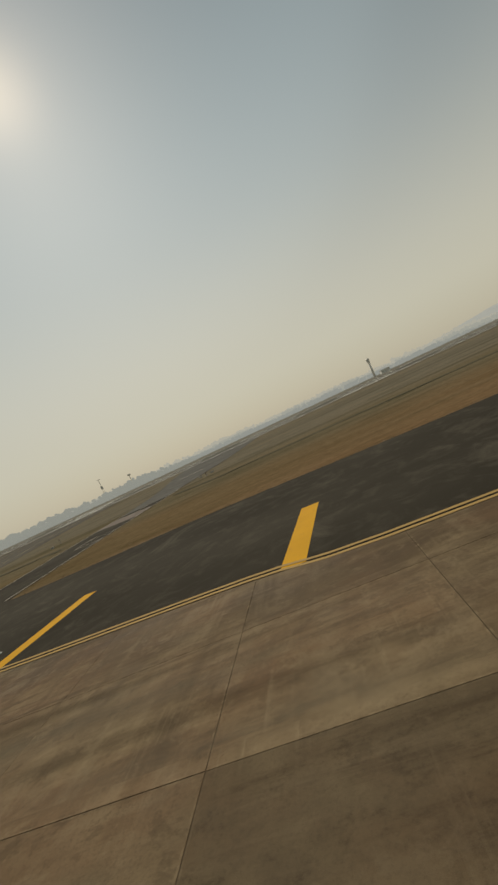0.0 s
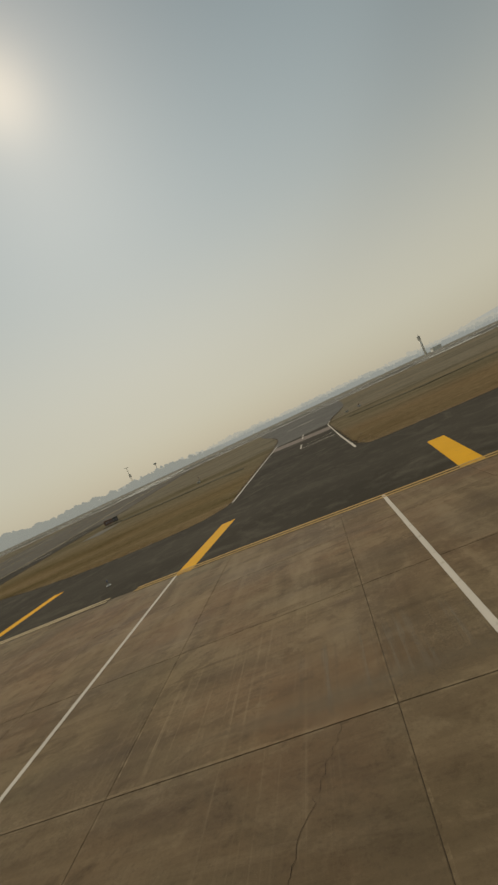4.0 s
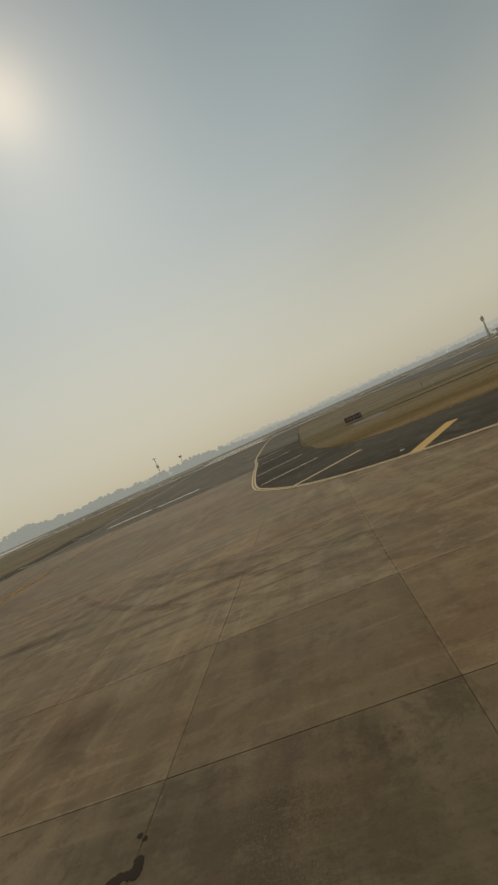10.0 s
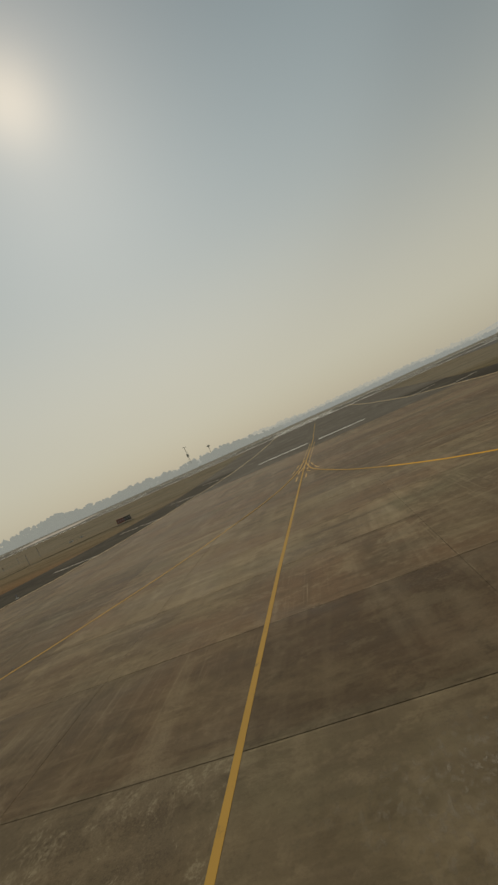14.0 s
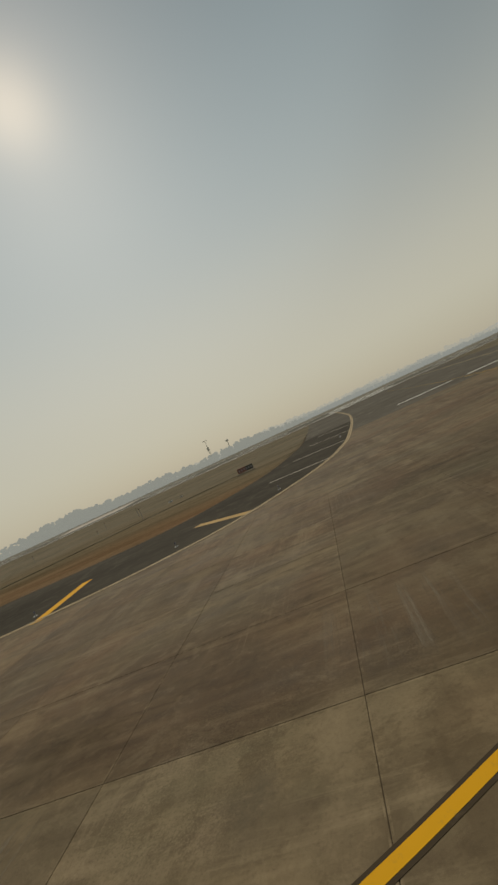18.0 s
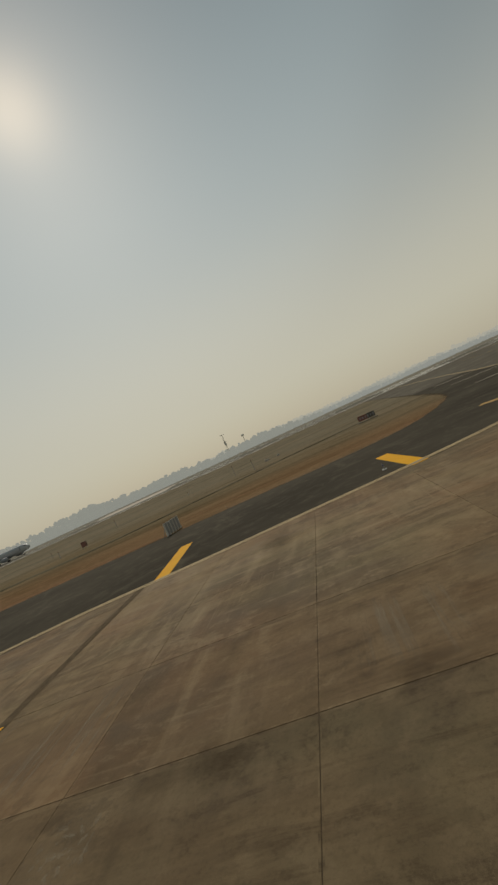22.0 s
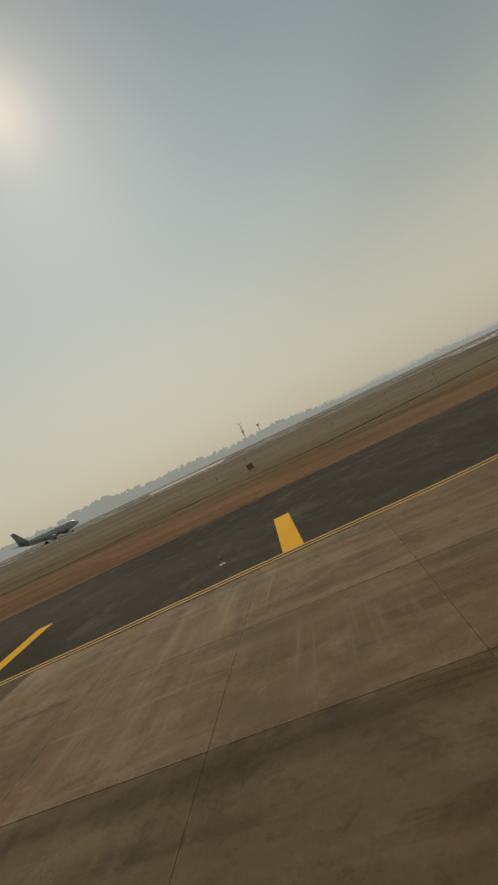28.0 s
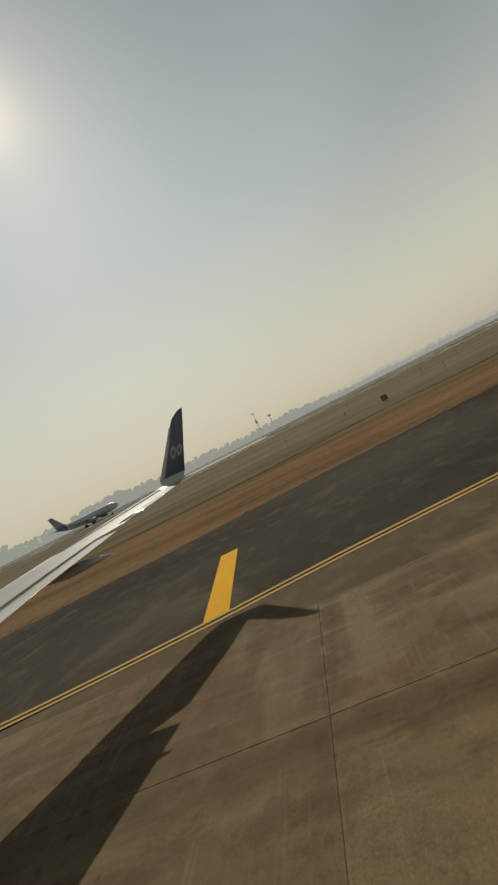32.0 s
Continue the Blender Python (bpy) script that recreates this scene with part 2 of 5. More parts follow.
    if spalled:
        # the skin has come off in ragged islands and shows pale stone
        ragged = n.noise(1.1, n.place((1.2, 0.75, 1), (0, 0, 0.1)), 10, 0.82, 0.2)
        chips = n.noise(9.0, None, 6, 0.8)
        c = n.mix(n.maths("MULTIPLY", n.ramp(ragged, 0.51, 0.57, 0, spalled), n.ramp(chips, 0.44, 0.58)), c, (0.25, 0.215, 0.16))
        c = n.mix(n.maths("MULTIPLY", n.ramp(ragged, 0.5, 0.42, 0, spalled), n.ramp(chips, 0.5, 0.36)), c, (0.035, 0.027, 0.018))
    if chipped:
        crumbs = n.noise(3.5, None, 8, 0.8)
        c = n.mix(n.ramp(crumbs, 0.5, 0.62, 0, 0.6), c, (0.2, 0.162, 0.113))
        c = n.mix(n.ramp(crumbs, 0.46, 0.36, 0, 0.6), c, (0.04, 0.029, 0.018))
    c = n.mix(n.ramp(grit, 0.6, 0.8, 0, 0.3), c, (0.2, 0.165, 0.12))
    c = n.mix(n.ramp(info.outputs["Random"], 0, 1, 0.0, 0.3), c, (0.08, 0.058, 0.036))
    # the mix of each pour
    c = n.mix(1.0, c, info.outputs["Color"], "MULTIPLY")
    c = n.mix(1.0, c, (1.09, 1.035, 0.9), "MULTIPLY")
    n.colour(c).bump(n.maths("ADD", fine, n.maths("ADD", broom, grit)), 0.005, 0.6)
    n.rough(n.ramp(mid, 0.3, 0.7, 0.72, 0.92))
    return n.m


def asphalt_material(name, a, b):
    n = Nodes(name, 0.95, spec=0.03)
    big = n.noise(0.1, n.place((0.5, 1, 1)), 4)
    mid = n.noise(0.8, None, 6, 0.65, 0.5)
    fine = n.noise(22.0, None, 4, 0.8)
    c = n.mix(n.ramp(big, 0.35, 0.65), a, b)
    smoke = n.noise(0.18, n.place((1, 1, 1), (0, 0, 0.5)), 6, 0.65, 1.5)
    c = n.mix(n.ramp(smoke, 0.55, 0.75, 0, 0.6), c, tuple(2.0 * v for v in b))
    c = n.mix(n.ramp(mid, 0.5, 0.75, 0, 0.5), c, tuple(1.7 * v for v in b))
    c = n.mix(n.ramp(fine, 0.4, 0.75, 0, 0.35), c, tuple(0.5 * v for v in a))
    n.colour(c).bump(fine, 0.003, 0.35)
    return n.m


def paint_material(name, base, worn, amount=0.5):
    n = Nodes(name, 0.8, spec=0.08)
    wear = n.noise(3.0, n.place((1, 1, 1)), 8, 0.7)
    big = n.noise(0.5, None, 3)
    c = n.mix(n.ramp(big, 0.35, 0.7, 0, 0.35), base, tuple(0.75 * v for v in base))
    c = n.mix(n.ramp(wear, 0.58, 0.72, 0, amount), c, worn)
    n.colour(c).bump(wear, 0.003, 0.4)
    return n.m


def grass_material():
    n = Nodes("dry_grass", 1.0, spec=0.0)
    along, far = n.axis(0), n.axis(1)
    big = n.noise(0.05, n.place((0.16, 1, 1)), 5, 0.6, 0.5)
    mid = n.noise(0.22, n.place((0.3, 1, 1)), 7, 0.68, 0.6)
    bands = n.noise(0.16, n.place((0.05, 1, 1), (0, 0, 0.03)), 5, 0.6, 0.4)
    fine = n.noise(2.2, n.place((0.6, 1, 1)), 7, 0.78)
    # rusty strip mown along the shoulder, tan field, greyer rough field
    rusty = n.mix(n.ramp(big, 0.4, 0.6), (0.18, 0.106, 0.063), (0.155, 0.104, 0.06))
    tan = n.mix(n.ramp(big, 0.4, 0.6), (0.165, 0.118, 0.059), (0.132, 0.106, 0.055))
    c = n.mix(n.maths("MAXIMUM", n.ramp(along, 100.0, 150.0, 0.2, 1.0), n.ramp(along, 44.0, 30.0, 0.2, 0.45)), tan, rusty)
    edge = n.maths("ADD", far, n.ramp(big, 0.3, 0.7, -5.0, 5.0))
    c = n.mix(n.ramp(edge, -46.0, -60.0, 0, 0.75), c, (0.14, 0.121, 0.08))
    # farther out, haze is put into the grass colour: greyer, then paler
    hazy_field = n.maths("ADD", far, n.ramp(big, 0.3, 0.7, -16.0, 16.0))
    c = n.mix(n.ramp(hazy_field, -72.0, -96.0, 0, 0.85), c, (0.17, 0.15, 0.114))
    c = n.mix(n.ramp(hazy_field, -180.0, -240.0, 0, 0.8), c, (0.205, 0.2, 0.178))
    c = n.mix(n.ramp(hazy_field, -270.0, -520.0, 0, 0.9), c, (0.24, 0.235, 0.205))
    c = n.mix(n.ramp(bands, 0.5, 0.64, 0, 0.55), c, (0.52, 0.55, 0.5), "MULTIPLY")
    c = n.mix(n.ramp(bands, 0.47, 0.34, 0, 0.3), c, (0.19, 0.145, 0.095))
    c = n.mix(n.ramp(mid, 0.5, 0.66, 0, 0.7), c, (0.6, 0.62, 0.55), "MULTIPLY")
    c = n.mix(n.ramp(mid, 0.46, 0.3, 0, 0.4), c, (0.2, 0.14, 0.08))
    c = n.mix(n.ramp(fine, 0.45, 0.68, 0, 0.7), c, (0.5, 0.48, 0.45), "MULTIPLY")
    c = n.mix(n.ramp(fine, 0.42, 0.28, 0, 0.45), c, (0.22, 0.17, 0.1))
    c = n.mix(1.0, c, (1.08, 1.075, 1.06), "MULTIPLY")
    n.colour(c).bump(fine, 0.04, 0.35)
    return n.m


def plain(name, base, rough=0.6, metal=0.0, vary=0.12, scale=2.0):
    n = Nodes(name, rough, metal, 0.05 if rough > 0.8 else 0.5)
    f = n.noise(scale, None, 5, 0.65)
    n.colour(n.mix(n.ramp(f, 0.35, 0.7), base, tuple(v * (1 - 2 * vary) for v in base)))
    return n.m


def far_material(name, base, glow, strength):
    """Woods and hills far off; emission stands in for the haze before them."""
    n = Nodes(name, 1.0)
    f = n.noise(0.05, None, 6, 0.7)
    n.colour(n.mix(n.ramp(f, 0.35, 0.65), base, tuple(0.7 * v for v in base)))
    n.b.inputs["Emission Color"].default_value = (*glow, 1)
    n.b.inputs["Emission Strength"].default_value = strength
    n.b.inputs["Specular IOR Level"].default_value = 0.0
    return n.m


CONCRETE = concrete_material()
CHIPPED = concrete_material("chipped_concrete", chipped=True)
SPALLED = concrete_material("spalled_concrete", 0.62)
JOINT = plain("joint_filler", (0.0756, 0.0562, 0.0367), 0.9, 0.0, 0.3, 6.0)
ASPHALT = asphalt_material("shoulder_asphalt", (0.0385, 0.0336, 0.0248), (0.064, 0.0564, 0.043))
RUNWAY = asphalt_material("runway_asphalt", (0.103, 0.0961, 0.081), (0.13, 0.121, 0.103))
# far end of the side road, greyed in its colour to imitate haze
FAR_ROAD = asphalt_material("haze_grey_asphalt", (0.098, 0.093, 0.083), (0.125, 0.119, 0.106))
CROSSING = asphalt_material("crossing_asphalt", (0.088, 0.079, 0.063), (0.118, 0.107, 0.087))
BROWN = asphalt_material("brown_asphalt", (0.0918, 0.0702, 0.0454), (0.127, 0.0983, 0.0637))
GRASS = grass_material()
YELLOW = paint_material("yellow_paint", (0.616, 0.319, 0.00972), (0.259, 0.162, 0.0486))
FRESH_YELLOW = paint_material("fresh_orange_yellow_paint", (0.77, 0.39, 0.012), (0.32, 0.185, 0.04), 0.6)
LINE_YELLOW = paint_material("faded_yellow_paint", (0.389, 0.254, 0.0918), (0.184, 0.135, 0.0756), 0.7)
WORN_YELLOW = paint_material("worn_yellow_paint", (0.54, 0.295, 0.025), (0.2, 0.13, 0.05), 0.8)
DULL_YELLOW = paint_material("dull_yellow_paint", (0.34, 0.205, 0.045), (0.15, 0.105, 0.05), 0.85)
CREAM = paint_material("bleached_yellow_paint", (0.41, 0.324, 0.189), (0.216, 0.167, 0.103), 0.7)
DUSTY = paint_material("dusty_faded_paint", (0.15, 0.108, 0.062), (0.105, 0.08, 0.05), 0.8)
WHITE = paint_material("white_paint", (0.475, 0.432, 0.362), (0.162, 0.13, 0.0918), 0.6)
BRIGHT = paint_material("fresh_white_paint", (0.82, 0.82, 0.756), (0.648, 0.616, 0.54), 0.4)
RED = paint_material("red_paint", (0.389, 0.0486, 0.054), (0.184, 0.0918, 0.0648), 0.6)
BLACK = paint_material("black_paint", (0.0432, 0.0346, 0.0248), (0.0918, 0.0713, 0.0508), 0.8)
DULL = paint_material("worn_black_paint", (0.052, 0.038, 0.022), (0.1, 0.074, 0.045), 0.9)


def trace_material():
    n = Nodes("worn_off_line", 0.95, spec=0.03)
    f = n.noise(5.0, n.place((1, 0.5, 1)), 8, 0.78)
    g = n.noise(0.9, None, 3)
    c = n.mix(n.ramp(f, 0.42, 0.62), (0.066, 0.05, 0.032), (0.118, 0.091, 0.06))
    n.colour(n.mix(n.ramp(g, 0.4, 0.65, 0, 0.6), c, (0.085, 0.062, 0.038)))
    return n.m


TRACE = trace_material()


def dust_material():
    n = Nodes("thin_tyre_dust", 0.95, spec=0.03)
    f = n.noise(2.6, n.place((1, 0.6, 1)), 7, 0.72)
    n.colour(n.mix(n.ramp(f, 0.4, 0.65), (0.21, 0.165, 0.11), (0.28, 0.225, 0.155)))
    n.link(n.ramp(f, 0.36, 0.66, 0.03, 0.3), n.b.inputs["Alpha"])
    return n.m


TYRE_DUST = dust_material()


def smear_material(name, colour, most, grain, lo, hi, soft=0.3, ragged=0.4):
    """A thin stain or scuff that dies out towards its ragged edge; grain: how fine it is along x and y."""
    n = Nodes(name, 0.9, spec=0.05)
    sep = n.t.nodes.new("ShaderNodeSeparateXYZ")
    co = n.t.nodes.new("ShaderNodeTexCoord")
    n.link(co.outputs["Generated"], sep.inputs[0])
    inside = None
    for k in (0, 1):
        e = n.ramp(n.maths("MINIMUM", sep.outputs[k], n.maths("SUBTRACT", 1.0, sep.outputs[k])), 0.0, soft)
        inside = e if inside is None else n.maths("MULTIPLY", inside, e)
    cloud = n.noise(0.9, n.place((1, 1, 1), (0, 0, 0.4)), 7, 0.68, 0.4)
    inside = n.ramp(n.maths("ADD", inside, n.ramp(cloud, 0.3, 0.7, -ragged, ragged)), 0.2, 0.95)
    marks = n.noise(1.0, n.place((*grain, 1), (0, 0, 0.04)), 6, 0.68)
    n.colour(n.mix(n.ramp(cloud, 0.35, 0.65), colour, tuple(0.8 * v for v in colour)))
    n.link(n.maths("MULTIPLY", inside, n.ramp(marks, lo, hi, 0.0, most)), n.b.inputs["Alpha"])
    return n.m


OILY = smear_material("old_oil_film", (0.0454, 0.0313, 0.0173), 0.36, (0.7, 0.4), 0.25, 0.7, 0.45, 0.3)
BAND = smear_material("worn_wheel_band", (0.0518, 0.0367, 0.0216), 0.4, (0.07, 1.6), 0.2, 0.6, 0.5, 0.2)
WASH = smear_material("pale_cement_wash", (0.238, 0.194, 0.136), 0.42, (1.0, 0.5), 0.32, 0.7, 0.45)
PALE_BAND = smear_material("pale_worn_band", (0.227, 0.184, 0.127), 0.45, (0.07, 1.6), 0.25, 0.65, 0.5, 0.15)
SCUFF = smear_material("pale_cross_scuffs", (0.292, 0.243, 0.178), 0.5, (4.2, 0.12), 0.5, 0.68, 0.3)
FLAKES = smear_material("flaked_cement_skin", (0.292, 0.248, 0.184), 0.45, (8.5, 6.0), 0.5, 0.62, 0.4)
TARRED = smear_material("darkened_slab_skin", (0.054, 0.0389, 0.0238), 0.15, (0.6, 0.5), 0.15, 0.6, 0.06, 0.2)
RUBBER = smear_material("old_tyre_rubber", (0.0454, 0.0335, 0.0216), 0.2, (1.2, 1.2), 0.35, 0.65, 0.12)
OIL = plain("oil_stain", (0.03, 0.024, 0.017), 0.9)


# ---------------------------------------------------------------- mesh helpers
def link(name, bm, material, parent=None, label="", smooth=False):
    me = bpy.data.meshes.new(name)
    bm.to_mesh(me)
    bm.free()
    me.materials.append(material)
    if smooth:
        for p in me.polygons:
            p.use_smooth = True
    ob = new(name, me)
    if parent is not None:
        ob.parent = parent
    if label:
        ob["label"] = label
    return ob


part = link


def smooth_line(points, step=1.5):
    """A Catmull-Rom line through plan points."""
    pts = [Vector(p) for p in points]
    pts = [2 * pts[0] - pts[1]] + pts + [2 * pts[-1] - pts[-2]]
    out = []
    for a, b, c, d in zip(pts, pts[1:], pts[2:], pts[3:]):
        n = max(1, int((c - b).length / step))
        for i in range(n):
            t = i / n
            out.append(0.5 * (2 * b + (c - a) * t + (2 * a - 5 * b + 4 * c - d) * t * t + (3 * b - a - 3 * c + d) * t ** 3))
    return out + [pts[-2]]


def offset_line(line, d):
    """The plan line moved d metres to its left."""
    out = []
    for i, p in enumerate(line):
        way = (line[min(i + 1, len(line) - 1)] - line[max(i - 1, 0)]).normalized()
        out.append(p + d * Vector((-way.y, way.x)))
    return out


def ribbon(bm, line, half, z, thick=0.004, shift=0.0):
    """A painted strip along a plan line, as a thin slab."""
    left, right = offset_line(line, shift + half), offset_line(line, shift - half)
    tops = [(bm.verts.new((a.x, a.y, z + thick)), bm.verts.new((b.x, b.y, z + thick))) for a, b in zip(left, right)]
    lows = [(bm.verts.new((a.x, a.y, z)), bm.verts.new((b.x, b.y, z))) for a, b in zip(left, right)]
    for (a, b), (c, d), (e, f), (g, h) in zip(tops, tops[1:], lows, lows[1:]):
        bm.faces.new((b, d, c, a))
        bm.faces.new((a, c, g, e))
        bm.faces.new((d, b, f, h))
    return bm


def strip(x0, y0, x1, y1, half, z, thick=0.004):
    return ribbon(bmesh.new(), [Vector((x0, y0)), Vector((x1, y1))], half, z, thick)


def slab(points, z0, z1, bm=None):
    """An upright prism on a plan polygon."""
    bm = bm or bmesh.new()
    top = [bm.verts.new((x, y, z1)) for x, y in points]
    low = [bm.verts.new((x, y, z0)) for x, y in points]
    f = bm.faces.new(top)
    f.normal_update()
    if f.normal.z < 0:
        f.normal_flip()
    for i in range(len(top)):
        j = (i + 1) % len(top)
        bm.faces.new((top[i], low[i], low[j], top[j]))
    return bm


def box(bm, lo, hi, bevel=0.0):
    vs = [bm.verts.new((x, y, z)) for x in (lo[0], hi[0]) for y in (lo[1], hi[1]) for z in (lo[2], hi[2])]
    fs = [bm.faces.new([vs[i] for i in q]) for q in ((0, 1, 3, 2), (4, 6, 7, 5), (0, 4, 5, 1), (2, 3, 7, 6), (0, 2, 6, 4), (1, 5, 7, 3))]
    if bevel:
        es = {e for f in fs for e in f.edges}
        bmesh.ops.bevel(bm, geom=list(es), offset=bevel, segments=2, affect="EDGES")
    return bm


def tube(bm, a, b, ra, rb, n=10, caps=True):
    a, b = Vector(a), Vector(b)
    q = (b - a).to_track_quat("Z", "Y")
    rings = [[bm.verts.new(p + q @ Vector((r * math.cos(2 * math.pi * i / n), r * math.sin(2 * math.pi * i / n), 0))) for i in range(n)] for p, r in ((a, ra), (b, rb))]
    for i in range(n):
        j = (i + 1) % n
        bm.faces.new((rings[0][i], rings[0][j], rings[1][j], rings[1][i]))
    if caps:
        bm.faces.new(rings[0][::-1])
        bm.faces.new(rings[1])
    return bm


def empty(name, x, y, z=0.0, turn=0.0):
    e = new(name)
    e.matrix_world = pose(x, y, z, 0, 0, turn)
    return e


# ---------------------------------------------------------------- plan of the ground
EDGE_A = smooth_line([(-90, -11), (-40, -11), (-4, -12.3), (4, -13.6), (14.4, -14.8), (25, -16.2), (32, -17.1), (38.5, -18.1), (46, -19), (55, -19.7), (63.2, -20.5), (68.3, -21.3), (74.6, -23.0), (79, -25.0), (82.8, -27.4), (85.9, -30.9), (88.6, -36.0), (90.2, -41), (92, -55), (94, -75), (96, -92), (98, -140), (98, -190)])
EDGE_B = smooth_line([(131, -190), (131, -140), (132, -105), (136.6, -60), (139.0, -46), (141.0, -39.4), (143.9, -33.8), (148, -28.3), (151.7, -26.0), (155.5, -24.4), (161, -23), (166, -22.2), (173, -21.1), (180, -20.3), (184, -19.2), (190, -18.1), (197, -16.5), (204, -15.8), (212, -14.9), (219, -14.3), (229, -13.0), (233.4, -12.2), (241, -11.3), (262, -9.5), (340, -9)])
OUT_A1 = smooth_line([(-90, -24), (-40, -27), (-11, -29), (9, -32), (20, -32.5), (27, -32.9), (30.3, -33.5), (31.1, -36), (31.3, -45), (31.3, -80), (30.0, -92), (24, -125), (20, -190)])
OUT_A2 = smooth_line([(58, -190), (52, -150), (44, -110), (42.5, -84), (42.3, -50), (42.2, -36), (42.6, -32.2), (44, -30.9), (47, -30.4), (53.6, -31), (62.5, -34), (69, -37), (73.5, -38.5), (78, -41.5), (81.5, -47), (84, -60), (86, -90), (86, -190)])
OUT_B = smooth_line([(143, -190), (143.5, -120), (144.5, -86), (147.5, -60), (151.5, -48.5), (157.5, -41), (165, -39), (173, -38.5), (181, -37.8), (194, -36.5), (214, -33), (232, -29.7), (244, -27), (262, -25), (340, -24)])

bm = bmesh.new()
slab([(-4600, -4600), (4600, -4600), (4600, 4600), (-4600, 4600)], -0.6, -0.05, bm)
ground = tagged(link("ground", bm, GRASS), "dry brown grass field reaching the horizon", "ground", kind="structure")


def sheet(name, polygon, z0, z1, material, label, category):
    bm = slab([tuple(p) for p in polygon], z0, z1)
    bmesh.ops.triangulate(bm, faces=[f for f in bm.faces if len(f.verts) > 4])
    return tagged(link(name, bm, material), label, category, kind="structure")


sheet("shoulder_north", OUT_A1 + OUT_A2 + EDGE_A[::-1], -0.3, -0.012, ASPHALT, "dark asphalt taxiway shoulder with a side road", "shoulder")
sheet("shoulder_south", OUT_B + EDGE_B[::-1], -0.3, -0.012, ASPHALT, "dark asphalt taxiway shoulder in a wide curve", "shoulder")
apron = EDGE_A + EDGE_B + [Vector((340, 40)), Vector((-90, 40))]
taxiway = sheet("taxiway", apron, -0.3, -0.02, CONCRETE, "worn brown concrete taxiway of large slabs", "taxiway")
far_part = [p for p in EDGE_A if p.y < -64] + [p for p in EDGE_B if p.y < -64]
sheet("crossing_end", far_part, -0.3, -0.0145, CROSSING, "grey asphalt at the far end of the crossing", "road")
side_road = [p for p in OUT_A1 if -188 < p.y < -80] + [p for p in OUT_A2 if -188 < p.y < -80 and p.x < 60]
sheet("side_road", side_road, -0.3, -0.0105, FAR_ROAD, "asphalt of the side road, greyed in colour for haze", "road")
# paler sheets laid over the far shoulders in place of haze
for line in ([p for p in OUT_A2 if -188 < p.y < -92 and p.x > 70] + [p for p in EDGE_A if -188 < p.y < -92][::-1], [p for p in OUT_B if -188 < p.y < -92] + [p for p in EDGE_B if -188 < p.y < -92][::-1]):
    sheet("shoulder_end", line, -0.3, -0.0105, CROSSING, "asphalt shoulder along the crossing, greyed in colour for haze", "shoulder")
runway = tagged(link("runway", slab([(-2500, -224), (2500, -224), (2500, -178.6), (-2500, -178.6)], -0.3, -0.01), RUNWAY), "grey asphalt runway beyond the grass", "runway", kind="structure")


# ---------------------------------------------------------------- painted lines
def marking(name, bm, material, label, category="marking", group=""):
    return tagged(link(name, bm, material), label, category, group, kind="structure")


for line in ([p for p in EDGE_A if p.x > 46], [p for p in EDGE_B if p.x < 186]):
    marking("edge_line_bed", ribbon(bmesh.new(), line, 0.245, 0.0, 0.002), DUSTY, "dusty faded paint band under the taxiway edge lines", group="taxiway edge bands")
SPANS = (([p for p in EDGE_A if p.x < 46], LINE_YELLOW, "faded yellow"), ([p for p in EDGE_A if p.x > 44.4], CREAM, "bleached cream"), ([p for p in EDGE_B if p.x < 187.5], CREAM, "bleached cream"), ([p for p in EDGE_B if p.x > 186], LINE_YELLOW, "faded yellow"))
for line, paint, look_of in SPANS:
    for shift in (0.16, -0.16):
        marking("edge_line", ribbon(bmesh.new(), line, 0.085, 0.0, 0.005, shift), paint, look_of + " line along the taxiway edge", group="taxiway edge lines")


def bar(x0, y0, x1, y1, half=0.45):
    ob = marking("shoulder_bar", strip(x0, y0, x1, y1, half, -0.012, 0.005), YELLOW if half > 0.43 else LINE_YELLOW if half > 0.3 else CREAM, "yellow transverse bar painted on the dark shoulder", group="shoulder bars")
    return ob


for q in ((2.3, -13.1, 1.55, -20.4), (15.85, -14.7, 15.05, -22.05), (28.95, -16.55, 28.1, -24.0), (41.65, -18.2, 40.9, -25.9), (54.95, -19.6, 54.15, -26.5),
          (160.5, -22.7, 161.4, -30.2), (175.3, -20.7, 176.2, -28.2), (189.6, -17.9, 190.35, -24.8), (204.35, -16.05, 205.3, -23.2), (218.8, -14.2, 219.7, -21.3), (233.4, -12.3, 234.3, -19.9), (247.5, -11.2, 248.5, -18.4)):
    bar(*q)
for q, h in (((78.3, -24.8, 74.1, -30.5), 0.42), ((86.2, -30.9, 80.0, -35.4), 0.2), ((146.8, -29.5, 152.8, -34.3), 0.42)):
    bar(*q, half=h)
for q in ((89.4, -40.4, 83.6, -43.4), (91.2, -51.5, 85.2, -55.0), (93, -68, 87.5, -72), (95, -84, 89.5, -88), (140.4, -41.8, 146.9, -42.9), (137.9, -54, 145.0, -56), (135.6, -68, 142.8, -72), (134, -84, 141, -88)):
    marking("fillet_stripe", strip(*q, 0.15, -0.012, 0.005), WHITE, "thin pale stripe painted on the shoulder in the bend", group="bend stripes")


def cross_line(x, y0, y1, half, mat, label):
    return marking("cross_line", strip(x, y0, x, y1, half, 0.0, 0.004), mat, label, group="cross lines")


cross_line(24.65, -16.4, 8, 0.055, WHITE, "white stripe beside the red line across the taxiway")
cross_line(24.47, -16.4, 8, 0.118, RED, "red line across the concrete taxiway")
cross_line(32.3, -17.4, 8, 0.07, WHITE, "white line across the concrete taxiway")
